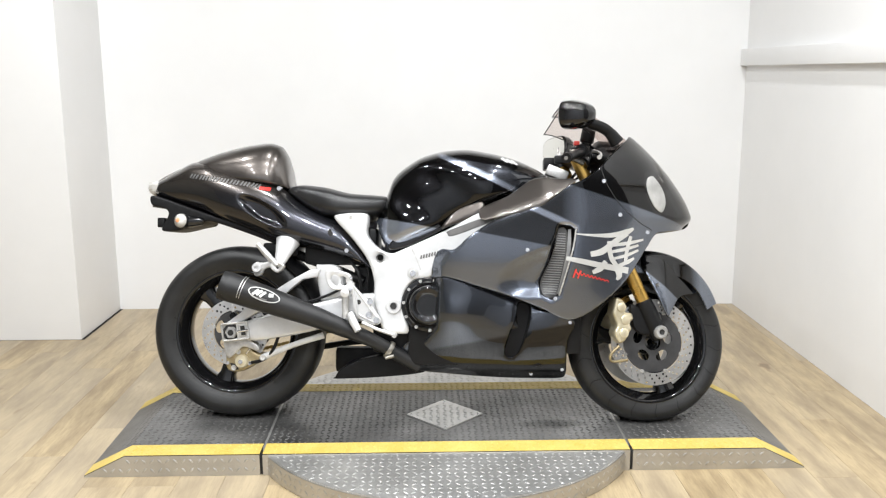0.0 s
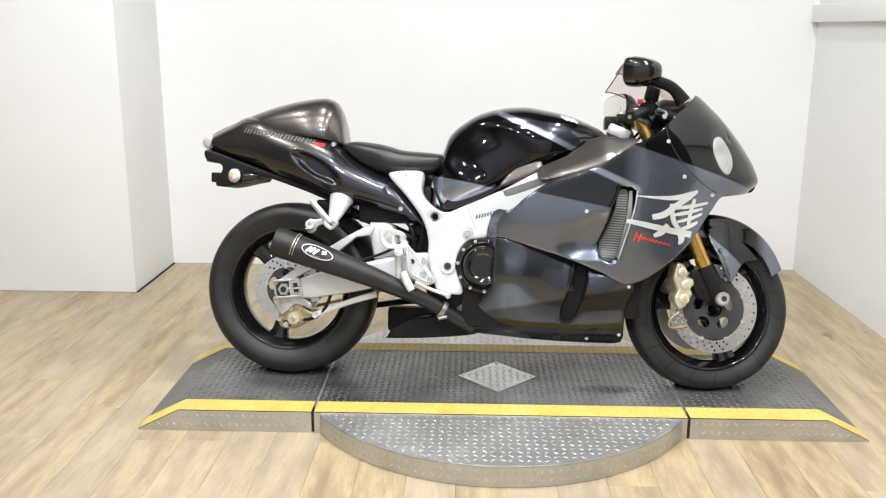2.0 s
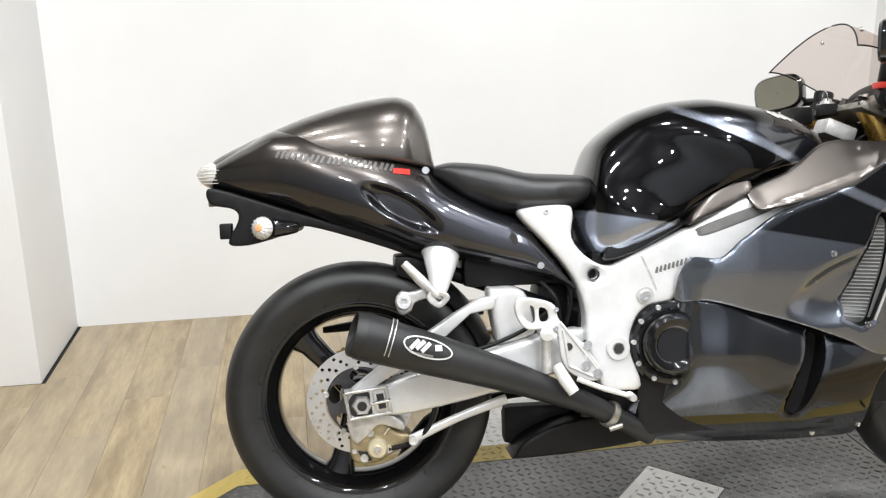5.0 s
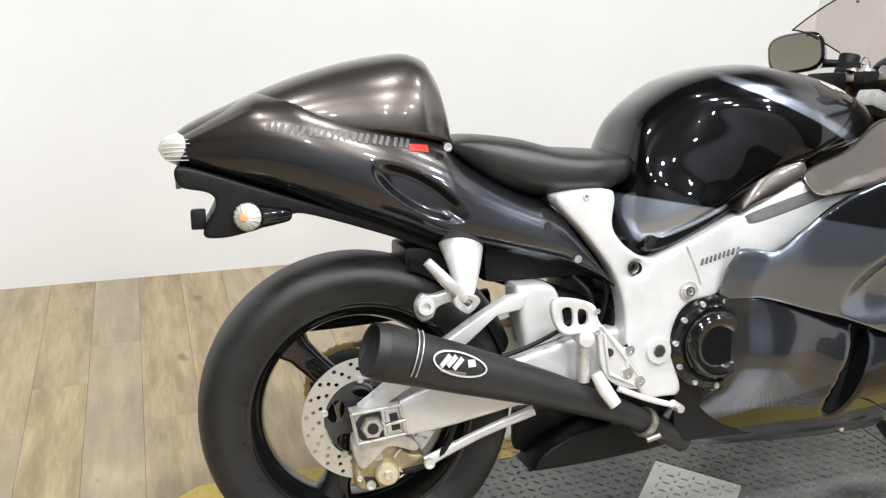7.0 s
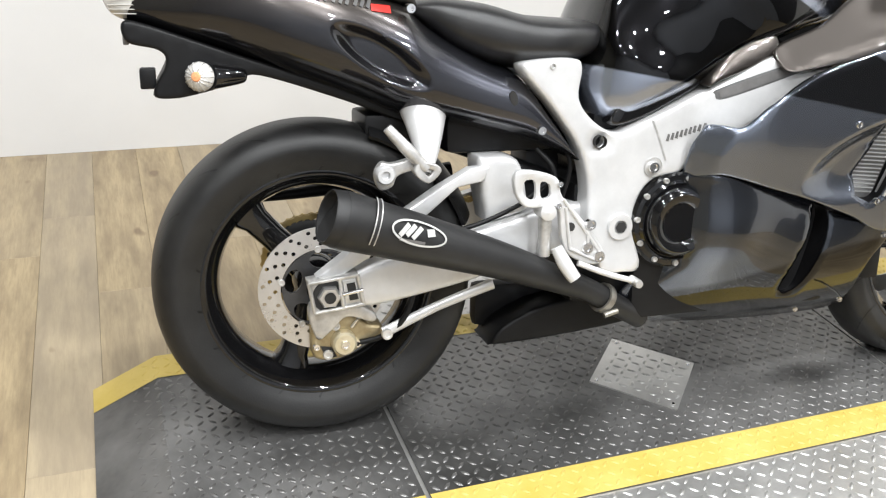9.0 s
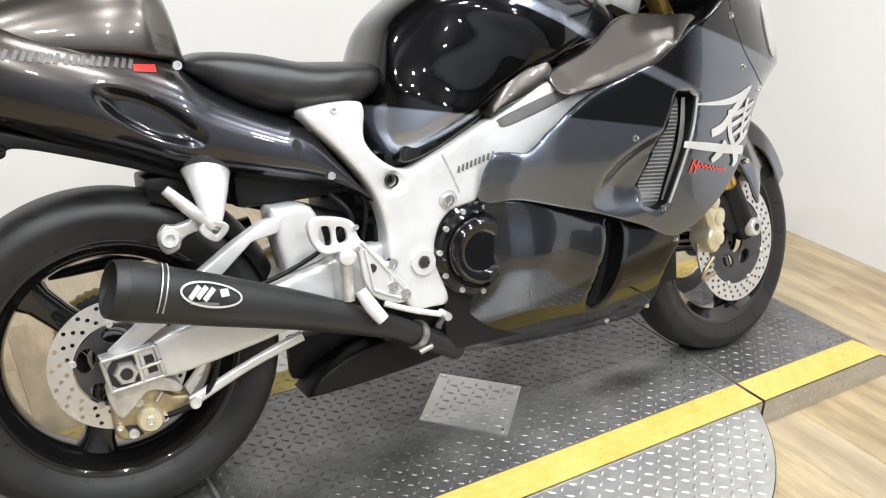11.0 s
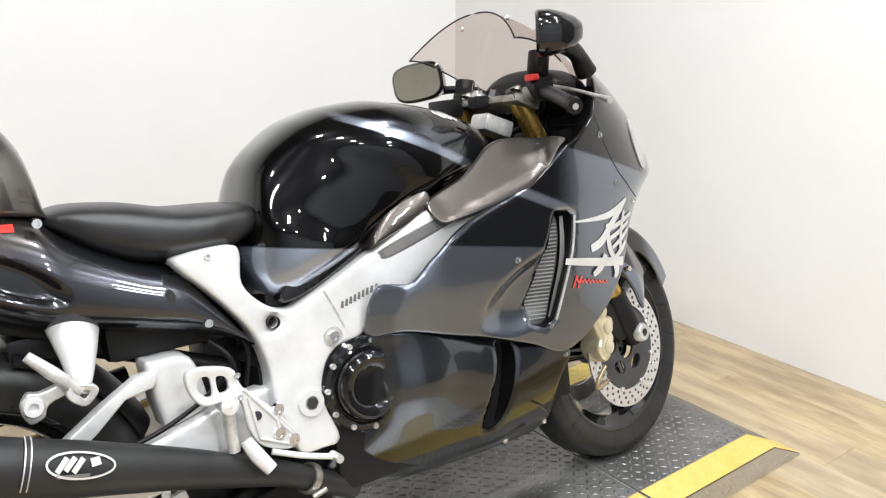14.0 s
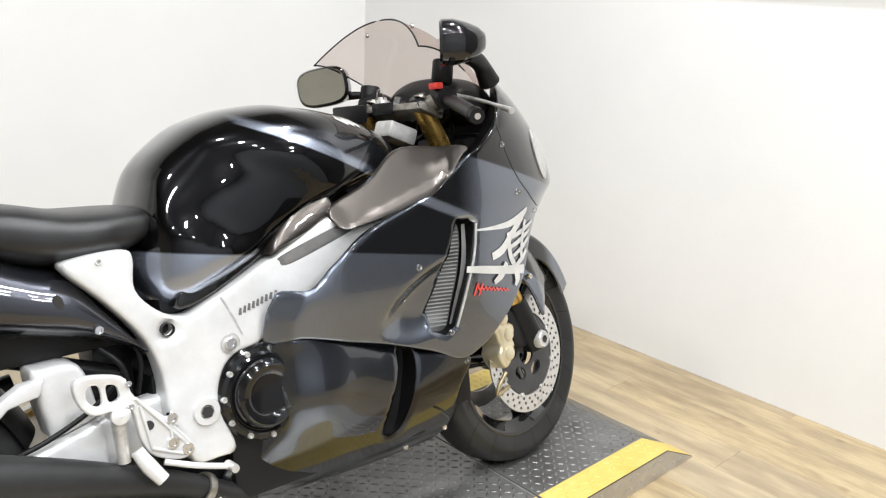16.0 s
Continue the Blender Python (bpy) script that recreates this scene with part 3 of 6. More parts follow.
cover = tagged(new("diamond_cover_plate"), "small square bare tread plate set diagonally on the deck", "plate")
bm = bmesh.new()
vs = [bm.verts.new(v) for z in (TOP + 0.0005, TOP + 0.0045) for v in ((-0.144, -0.008, z), (0, -0.156, z), (0.144, -0.008, z), (0, 0.14, z))]
bm.faces.new(vs[3::-1])
bm.faces.new(vs[4:])
for i in range(4):
    bm.faces.new((vs[i], vs[(i + 1) % 4], vs[4 + (i + 1) % 4], vs[4 + i]))
part("plate", bm, plate_steel, cover, "", 20)
lugs("plate_tread", [(x, y, a) for x, y, a in grid_spots(-0.14, 0.14, -0.15, 0.135, 0.0235) if abs(x) + abs(y + 0.008) < 0.132], plate_steel, cover, "bright tread lugs", place=lambda x, y, h: (x, y, TOP + 0.0045 + h))
for x, y in ((-0.125, -0.008), (0.125, -0.008), (0, 0.121), (0, -0.137)):
    bm = bmesh.new()
    bmesh.ops.create_cone(bm, cap_ends=True, segments=12, radius1=0.005, radius2=0.0035, depth=0.003, matrix=Matrix.Translation((x, y, TOP + 0.006)))
    part("screw", bm, chrome, cover)

# ---- the motorcycle: built upright (x ahead, -y its right side), then leant on its stand ----
bike = tagged(new("motorcycle"), "black and grey sport motorcycle leaning on its side stand", "motorcycle")
bike.matrix_world = pose(0, -0.01, TOP) @ pose(0, 0, 0, 0, 0, -4.0) @ pose(0, 0, 0, -12, 0, 0)


def bolt(x, z, w, r=0.007, parent=None, material=None, depth=0.006, name="bolt"):
    ob = lathe(name, [(0.0, -w - depth * 0.5), (r * 0.5, -w - depth * 0.5), (r * 0.55, -w - depth), (r * 0.9, -w - depth), (r, -w - depth * 0.7), (r, -w + 0.004)], material or chrome, parent or bike, "", 14, (x, z))
    return ob


# wheels
def wheel(name, cx, r, half, rim_r, spokes, label):
    w = new(name)
    w.parent = bike
    w.matrix_local = pose(cx, 0, r - 0.007)
    tagged(w, label)
    a = np.linspace(-1, 1, 25)
    crown = [(r - (r - rim_r - 0.012) * (abs(t) ** 2.5) * 0.62, half * math.sin(t * math.pi / 2)) for t in a]
    side = [(rim_r + 0.012, half * 0.86), (rim_r + 0.002, half * 0.8), (rim_r - 0.008, half * 0.76)]
    prof = [(q, -y) for q, y in reversed(side)] + crown + side
    lathe("tyre", prof, tread, w, "black road tyre with shallow slanted grooves", 120, sharp=60)
    k = half * 0.78
    rimp = [(rim_r - 0.004, -k - 0.004), (rim_r + 0.004, -k), (rim_r + 0.004, -k + 0.006), (rim_r - 0.014, -k + 0.012), (rim_r - 0.022, -k * 0.62), (rim_r - 0.028, 0), (rim_r - 0.022, k * 0.62), (rim_r - 0.014, k - 0.012), (rim_r + 0.004, k - 0.006), (rim_r + 0.004, k), (rim_r - 0.004, k + 0.004),
            (rim_r - 0.012, k - 0.004), (rim_r - 0.03, k * 0.6), (rim_r - 0.038, 0.02), (rim_r - 0.038, -0.02), (rim_r - 0.03, -k * 0.6), (rim_r - 0.012, -k + 0.004)]
    rim = lathe("rim", rimp, gloss_black, w, "gloss black cast rim", 96, closed=True)
    lathe("hub", [(0.012, -0.06), (0.04, -0.06), (0.048, -0.045), (0.05, 0.045), (0.04, 0.06), (0.012, 0.06)], gloss_black, w, "", 40, closed=True)
    for s in spokes:
        t = radians(s)
        d = np.array((math.cos(t), 0, math.sin(t)))
        n = np.array((-math.sin(t), 0, math.cos(t)))
        rings = []
        for q, wd, th in ((0.035, 0.034, 0.036), (0.07, 0.03, 0.032), (0.12, 0.027, 0.03), (rim_r - 0.06, 0.029, 0.03), (rim_r - 0.03, 0.042, 0.036)):
            ring = []
            for b in np.linspace(0, 2 * math.pi, 16, endpoint=False):
                cb, sb = math.cos(b), math.sin(b)
                e = 0.6
                ring.append(d * q + n * wd * np.sign(cb) * abs(cb) ** e + np.array((0, 1, 0)) * th * np.sign(sb) * abs(sb) ** e)
            rings.append(ring)
        loft("spoke", rings, gloss_black, w, "")
    return w


def brake_disc(name, parent, r, inner, y, holes, buttons, label):
    outer = circle(0, 0, r, 72)
    cut = [circle(0, 0, inner, 48)]
    for ring, (q, n, off) in enumerate(holes):
        for i in range(n):
            a = 2 * math.pi * (i + off) / n
            cut.append(circle(q * math.cos(a), q * math.sin(a), 0.0044, 8))
    d = shell(name, outer, y, steel, parent, cut, thick=0.004, roll=0.0008, step=0.03, label=label, smooth=False)
    ro = inner - 0.003
    carrier = shell("carrier", circle(0, 0, ro, 48), y - 0.001, carrier_grey, d, [circle(0, 0, 0.03, 24)] + [circle(0.058 * math.cos(a), 0.058 * math.sin(a), 0.017, 14, 0.024, a) for a in np.arange(5) * 2 * math.pi / 5 + 0.3], thick=0.006, roll=0.001, step=0.03, smooth=False, label="black disc carrier with openings")
    for i in range(buttons):
        a = 2 * math.pi * i / buttons + 0.4
        bolt(inner * math.cos(a), inner * math.sin(a), y, 0.0065, d, alloy, 0.003, "button")
    return d


rear = wheel("rear_wheel", -0.772, 0.318, 0.094, 0.228, (133, 13, 253), "black cast rear wheel with wide tyre")
front = wheel("front_wheel", 0.757, 0.291, 0.06, 0.222, (-68, 52, 172), "black cast front wheel")
brake_disc("rear_disc", rear, 0.123, 0.08, 0.098, [(0.09, 20, 0), (0.102, 20, 0.33), (0.114, 20, 0.66)], 5, "drilled steel rear brake disc")
for y in (0.088,):
    brake_disc("front_disc", front, 0.156, 0.112, y, [(0.121, 30, 0), (0.133, 30, 0.33), (0.146, 30, 0.66)], 8, "drilled steel front brake disc")
far_disc = shell("front_disc", circle(0, 0, 0.156, 60), 0.088, steel, front, [circle(0, 0, 0.112, 40)], thick=0.004, roll=0.0008, step=0.03, smooth=False, side=1, label="drilled steel front brake disc")

# sprocket, chain and chain guard on the far side
lathe("sprocket", [(0.03, 0.098), (0.086, 0.098), (0.091, 0.1), (0.091, 0.104), (0.086, 0.106), (0.03, 0.106)], matte_black, rear, "dark rear sprocket", 60, closed=True)
links_v, links_f = [], []
loop = []
for a in np.linspace(radians(95), radians(265), 36):
    loop.append((-0.768 + 0.097 * math.cos(a), 0.311 + 0.097 * math.sin(a)))
for s in np.linspace(0, 1, 36)[1:]:
    loop.append((-0.777 + s * 0.58, 0.214 + s * 0.155))
for s in np.linspace(1, 0, 36)[:-1]:
    loop.insert(0, (-0.777 + s * 0.58, 0.408 + s * 0.03))
loop = np.array(loop)
seg = np.r_[0, np.cumsum(np.linalg.norm(np.diff(loop, axis=0), axis=1))]
for i, s in enumerate(np.arange(0.01, seg[-1] - 0.01, 0.0159)):
    p0 = np.array([np.interp(s, seg, loop[:, k]) for k in (0, 1)])
    p1 = np.array([np.interp(s + 0.004, seg, loop[:, k]) for k in (0, 1)])
    d = (p1 - p0) / np.linalg.norm(p1 - p0)
    nrm = np.array((-d[1], d[0]))
    hw = 0.0055 if i % 2 else 0.0085
    for y in ((0.095, 0.098), (0.106, 0.109)):
        base = len(links_v)
        prof = [(-0.0115, 0), (-0.009, 0.0075), (-0.003, 0.0045), (0.003, 0.0045), (0.009, 0.0075), (0.0115, 0), (0.009, -0.0075), (0.003, -0.0045), (-0.003, -0.0045), (-0.009, -0.0075)]
        for yy in y:
            links_v += [(*(p0 + d * u + nrm * v), yy - hw * 0.3) for u, v in prof]
        links_f += [tuple(base + k for k in range(10)), tuple(base + 10 + k for k in range(9, -1, -1))]
        links_f += [(base + k, base + (k + 1) % 10, base + 10 + (k + 1) % 10, base + 10 + k) for k in range(10)]
links_v = [(x, y, z) for x, z, y in links_v]
finish("chain", links_v, links_f, chain_gold, bike, "gold roller chain", 30)
tube("chain_guard", [(-0.86, 0.115, 0.45), (-0.7, 0.115, 0.465), (-0.45, 0.115, 0.49)], [0.008, 0.016, 0.02], satin_black, bike, "black plastic chain guard", 10)

# rear fender hugging the tyre
rings = []
for a in np.linspace(radians(20), radians(72), 18):
    ring = []
    for t in np.linspace(-1, 1, 13):
        ring.append((-0.768 + (0.34 - 0.035 * t * t) * math.cos(a), 0.095 * t, 0.315 + (0.34 - 0.035 * t * t) * math.sin(a)))
    for t in np.linspace(1, -1, 13):
        ring.append((-0.768 + (0.334 - 0.035 * t * t) * math.cos(a), 0.091 * t, 0.315 + (0.334 - 0.035 * t * t) * math.sin(a)))
    rings.append(ring)
loft("rear_mudguard", rings, satin_black, bike, "black plastic hugger over the rear tyre")

# valve stem and dark carrier of the rear disc
tube("valve_stem", [(-0.645, -0.02, 0.1), (-0.648, -0.02, 0.135)], [0.006, 0.004], satin_black, bike, "black rubber tyre valve", 8, smooth=False)

# swingarm with brace, axle block and brake stay
sw = shell("swingarm", [(-0.72, 0.352), (-0.5, 0.413), (-0.36, 0.447), (-0.25, 0.46), (-0.16, 0.45), (-0.15, 0.38), (-0.25, 0.36), (-0.36, 0.35), (-0.52, 0.31), (-0.71, 0.284)], lambda x, z: 0.15 - 0.02 * np.clip((x + 0.45) / 0.3, 0, 1), silver, bike, thick=0.03, roll=0.012, label="long polished aluminium swingarm beam")
shell("swingarm_far_beam", [(-0.80, 0.352), (-0.5, 0.413), (-0.36, 0.447), (-0.16, 0.45), (-0.15, 0.38), (-0.36, 0.35), (-0.52, 0.31), (-0.80, 0.284)], 0.15, silver, sw, thick=0.03, roll=0.008, side=1)
ab = shell("axle_block", [(-0.808, 0.345), (-0.712, 0.356), (-0.7, 0.292), (-0.796, 0.28)], 0.156, alloy, sw, thick=0.03, roll=0.005, smooth=False, label="worn aluminium axle block")
shell("adjuster", [(-0.742, 0.342), (-0.718, 0.345), (-0.712, 0.303), (-0.738, 0.3)], 0.162, alloy, ab, thick=0.004, roll=0.002, smooth=False)
lathe("axle_nut", [(0.0, -0.15), (0.011, -0.15), (0.012, -0.168), (0.019, -0.168), (0.022, -0.164), (0.024, -0.156), (0.026, -0.15)], steel, ab, "dark hollow axle nut", 6, (-0.768, 0.314), sharp=20)
for a, b in (((-0.806, 0.342), (-0.714, 0.353)), ((-0.796, 0.283), (-0.703, 0.294)), ((-0.806, 0.342), (-0.796, 0.283)), ((-0.714, 0.353), (-0.703, 0.294)), ((-0.748, 0.348), (-0.741, 0.29))):
    tube("rib", [(a[0], -0.158, a[1]), (b[0], -0.158, b[1])], 0.0042, alloy, ab, "", 8, smooth=False)
tube("adjuster_bolt", [(-0.744, -0.163, 0.318), (-0.705, -0.163, 0.324)], [0.0045, 0.0045], chrome, ab, "bright adjuster bolt", 10, smooth=False)
lathe("washer", [(0.012, -0.1575), (0.031, -0.1575), (0.032, -0.156)], matte_black, ab, "dark axle washer", 28, (-0.768, 0.314))
shell("recess", [(-0.736, 0.338), (-0.72, 0.34), (-0.713, 0.306), (-0.73, 0.304)], 0.1625, dark_gap, ab, thick=0.0006, roll=0.0002, smooth=False)
lathe("axle_hole", [(0.0, -0.169), (0.011, -0.1695)], dark_gap, ab, "", 20, (-0.768, 0.314))
shell("arm_brace", [(-0.79, 0.348), (-0.755, 0.34), (-0.678, 0.386), (-0.568, 0.461), (-0.513, 0.507), (-0.458, 0.517), (-0.45, 0.545), (-0.488, 0.542), (-0.554, 0.506), (-0.605, 0.473), (-0.724, 0.396)], 0.145, silver, sw, thick=0.026, roll=0.004, smooth=False, label="bent aluminium brace over the swingarm")
tube("brake_stay", [(-0.66, -0.135, 0.222), (-0.55, -0.137, 0.268), (-0.435, -0.138, 0.306)], [0.012, 0.010, 0.012], silver, sw, "slim aluminium brake stay rod", 10, flat=0.6)
bolt(-0.655, 0.223, 0.146, 0.011, sw, alloy)
# rear caliper
rc = shell("rear_caliper", [(-0.79, 0.285), (-0.735, 0.275), (-0.69, 0.24), (-0.66, 0.232), (-0.66, 0.21), (-0.7, 0.188), (-0.742, 0.168), (-0.79, 0.172), (-0.80, 0.21)], 0.118, brass, bike, thick=0.045, roll=0.01, label="grimy brass-coloured rear brake caliper")
lathe("piston_cover", [(0.0, -0.142), (0.02, -0.142), (0.024, -0.137), (0.025, -0.115)], caliper_gold, rc, "pale gold piston cover", 28, (-0.737, 0.207))
bolt(-0.737, 0.207, 0.142, 0.009, rc, chrome)
bolt(-0.768, 0.182, 0.12, 0.010, rc, alloy)
bolt(-0.71, 0.2, 0.12, 0.008, rc, chrome)
bolt(-0.79, 0.2, 0.12, 0.007, rc, chrome)
shell("dust_cover", [(-0.782, 0.2), (-0.76, 0.196), (-0.75, 0.176), (-0.772, 0.172)], 0.122, dark_gap, rc, thick=0.004, roll=0.001, smooth=False)
tube("bleed_nipple", [(-0.72, -0.12, 0.235), (-0.708, -0.125, 0.252)], [0.005, 0.0035], chrome, rc, "", 8, smooth=False)
bolt(-0.752, 0.24, 0.12, 0.009, rc, alloy)
shell("caliper_bracket", [(-0.80, 0.29), (-0.72, 0.288), (-0.675, 0.262), (-0.68, 0.245), (-0.73, 0.26), (-0.76, 0.235), (-0.79, 0.22)], 0.132, alloy, rc, thick=0.02, roll=0.004)
tube("brake_hose", [(-0.71, -0.12, 0.2), (-0.655, -0.13, 0.215), (-0.62, -0.14, 0.25), (-0.6, -0.14, 0.3), (-0.585, -0.13, 0.35)], 0.006, satin_black, rc, "black brake hose", 8)

# main frame, both sides
FRAME = [(-0.395, 0.728), (-0.37, 0.745), (-0.29, 0.748), (-0.272, 0.73), (-0.276, 0.672), (-0.24, 0.626), (-0.19, 0.604), (-0.14, 0.622), (0.01, 0.69), (0.13, 0.75), (0.2, 0.752), (0.24, 0.705), (0.13, 0.64), (0.03, 0.575), (-0.045, 0.52), (-0.102, 0.508), (-0.136, 0.472), (-0.146, 0.41), (-0.124, 0.325), (-0.165, 0.316), (-0.21, 0.32), (-0.228, 0.36), (-0.25, 0.43), (-0.25, 0.5), (-0.272, 0.575), (-0.33, 0.655)]
frame_w = lambda x, z: 0.165 + 0.06 * np.clip((x + 0.02) / 0.25, 0, 1) + 0.008 * np.clip((0.5 - z) / 0.2, 0, 1)
for s in (-1, 1):
    fr = shell("frame_spar", FRAME, frame_w, silver, bike, [circle(-0.229, 0.588, 0.0115, 11)] if s < 0 else (), thick=0.04, roll=0.009, side=s, label="satin silver cast aluminium main frame", per=4)
    if s < 0:
        lathe("hole_liner", [(0.0125, -0.17), (0.0125, -0.14), (0.0, -0.14)], dark_gap, fr, "", 20, (-0.229, 0.588))
        bp = lathe("pivot_cap", [(0.0, -0.168), (0.012, -0.168), (0.014, -0.176), (0.026, -0.176), (0.028, -0.172), (0.028, -0.16)], silver, fr, "hexagon socket swingarm pivot", 30, (-0.178, 0.415))
        lathe("socket", [(0.0, -0.1775), (0.0125, -0.1775)], dark_gap, bp, "", 6, (-0.178, 0.415), sharp=10)
        lathe("bolt_well", [(0.0, -0.1665), (0.019, -0.1665), (0.02, -0.168)], alloy, fr, "", 28, (-0.11, 0.533))
        bolt(-0.11, 0.533, 0.168, 0.012, fr, chrome)
        bolt(-0.335, 0.735, 0.162, 0.007, fr, alloy)
        shell("rubber_pad", [(0.013, 0.676), (0.035, 0.667), (0.165, 0.715), (0.178, 0.727), (0.165, 0.734), (0.14, 0.731), (0.022, 0.688)], lambda x, z: frame_w(x, z) + 0.0012, grille_grey, fr, thick=0.003, roll=0.001, label="grey rubber knee pad in a slot")
        shell("rubber_pad_core", [(0.022, 0.678), (0.038, 0.672), (0.162, 0.718), (0.171, 0.727), (0.163, 0.73), (0.141, 0.727), (0.027, 0.686)], lambda x, z: frame_w(x, z) + 0.003, decal_grey, fr, thick=0.003, roll=0.0015)
        ribbon("weld_line", [(-0.118, 0.628), (-0.1, 0.59), (-0.082, 0.545)], [0.004, 0.004], frame_w, alloy, fr, lift=0.0006)
        for i in range(9):
            x = -0.082 + i * 0.0098
            ribbon("label_bar", [(x, 0.584 + (x + 0.082) * 0.262), (x + 0.003, 0.598 + (x + 0.082) * 0.262)], [0.007, 0.005], frame_w, decal_grey, fr, lift=0.0008, per=2)

# engine, clutch cover and dark mass behind the frame
eng = block("engine", (-0.13, -0.15, 0.2), (0.36, 0.15, 0.56), satin_black, bike, "black engine cases", 0.02)
block("rear_case", (-0.26, -0.12, 0.24), (-0.1, 0.12, 0.5), satin_black, eng, "", 0.02)
cc = lathe("clutch_cover", [(0.0, -0.194), (0.04, -0.195), (0.046, -0.2), (0.06, -0.202), (0.066, -0.198), (0.072, -0.184), (0.075, -0.176), (0.094, -0.173), (0.1, -0.166), (0.102, -0.12)], gloss_black, eng, "gloss black ribbed clutch cover", 64, (-0.052, 0.42))
lathe("ring", [(0.076, -0.176), (0.08, -0.181), (0.085, -0.175)], gloss_black, cc, "", 48, (-0.052, 0.42))
for i in range(11):
    a = 2 * math.pi * i / 11 + 0.2
    bolt(-0.052 + 0.09 * math.cos(a), 0.42 + 0.09 * math.sin(a), 0.173, 0.006, cc, alloy)
block("airbox", (-0.22, -0.11, 0.5), (0.3, 0.11, 0.72), satin_black, bike, "black airbox under the tank", 0.02)
shell("spar_infill", [(-0.2, 0.62), (-0.13, 0.63), (0.01, 0.70), (0.12, 0.765), (0.1, 0.8), (-0.15, 0.68)], 0.15, gloss_black, bike, thick=0.1, roll=0.006, label="black rubber strip between tank and frame")

# shock linkage, reservoir and dark rear subframe
sub = block("subframe", (-0.52, -0.085, 0.56), (-0.25, 0.085, 0.7), satin_black, bike, "black rear subframe and electrics tray", 0.02)
tube("cross_tube", [(-0.62, -0.02, 0.62), (-0.45, -0.04, 0.56), (-0.3, -0.06, 0.5)], 0.018, satin_black, sub, "", 10)
tube("cable", [(-0.34, -0.11, 0.57), (-0.31, -0.13, 0.53), (-0.3, -0.12, 0.46)], 0.006, satin_black, sub, "", 8)
tube("cable", [(-0.3, -0.12, 0.6), (-0.275, -0.13, 0.54), (-0.285, -0.12, 0.47)], 0.005, satin_black, sub, "", 8)
shell("swingarm_tower", [(-0.468, 0.55), (-0.45, 0.562), (-0.385, 0.552), (-0.362, 0.47), (-0.37, 0.448), (-0.44, 0.43), (-0.452, 0.45)], 0.132, silver, bike, thick=0.06, roll=0.012, label="satin silver swingarm tower box")
tube("hydraulic_line", [(-0.52, -0.14, 0.42), (-0.46, -0.145, 0.436), (-0.38, -0.145, 0.47), (-0.33, -0.15, 0.51)], 0.005, satin_black, bike, "black hydraulic line", 8)
block("spring", (-0.34, -0.05, 0.34), (-0.26, 0.05, 0.56), satin_black, bike, "dark shock absorber", 0.02)

# rider footrest plate, heel guard, master cylinder and brake pedal
hp = shell("heel_plate", [(-0.41, 0.545), (-0.335, 0.53), (-0.318, 0.49), (-0.265, 0.432), (-0.222, 0.37), (-0.228, 0.352), (-0.255, 0.35), (-0.30, 0.372), (-0.318, 0.41), (-0.325, 0.462), (-0.345, 0.472), (-0.395, 0.474), (-0.418, 0.51)], 0.2, silver, bike, [[(-0.395, 0.525), (-0.376, 0.522), (-0.374, 0.49), (-0.386, 0.488), (-0.4, 0.505)], [(-0.364, 0.52), (-0.346, 0.515), (-0.344, 0.492), (-0.362, 0.49)]], thick=0.01, roll=0.004, step=0.012, label="satin silver footrest and heel guard plate")
for x, z, r in ((-0.258, 0.432, 0.0115), (-0.262, 0.385, 0.012), (-0.236, 0.366, 0.012), (-0.327, 0.516, 0.006), (-0.328, 0.474, 0.006)):
    bolt(x, z, 0.2, r, hp, chrome)
shell("gusset", [(-0.262, 0.418), (-0.232, 0.38), (-0.254, 0.398)], 0.2035, alloy, hp, thick=0.002, roll=0.001, smooth=False)
for a, b in (((-0.318, 0.486), (-0.232, 0.372)), ((-0.312, 0.47), (-0.3, 0.386)), ((-0.3, 0.386), (-0.246, 0.36)), ((-0.262, 0.425), (-0.262, 0.392))):
    tube("rib", [(a[0], -0.2015, a[1]), (b[0], -0.2015, b[1])], 0.0035, silver, hp, "", 8, smooth=False)
lathe("dark_insert", [(0.0, -0.203), (0.0085, -0.203), (0.009, -0.199)], dark_gap, hp, "", 16, (-0.3, 0.43))
mc = tube("master_cylinder", [(-0.349, -0.188, 0.468), (-0.349, -0.188, 0.372)], [0.014, 0.014, 0.009, 0.009, 0.012], alloy, bike, "small brake master cylinder", 16, smooth=False)
lathe("collar", [(0.001, -0.16), (0.016, -0.165), (0.016, -0.205), (0.001, -0.21)], silver, mc, "", 20, (-0.349, 0.462))
pd = tube("brake_pedal", [(-0.33, -0.205, 0.392), (-0.315, -0.215, 0.36), (-0.296, -0.225, 0.33)], [0.012, 0.015, 0.013], silver, bike, "worn aluminium footrest peg", 12, flat=0.65)
tube("pedal_arm", [(-0.285, -0.21, 0.358), (-0.23, -0.222, 0.336), (-0.172, -0.23, 0.318)], [0.006, 0.006, 0.006], silver, pd, "slim brake pedal arm", 10)
lathe("pedal_tip", [(0.0, -0.25), (0.008, -0.249), (0.009, -0.24), (0.009, -0.215), (0.0, -0.214)], alloy, pd, "", 16, (-0.168, 0.316))

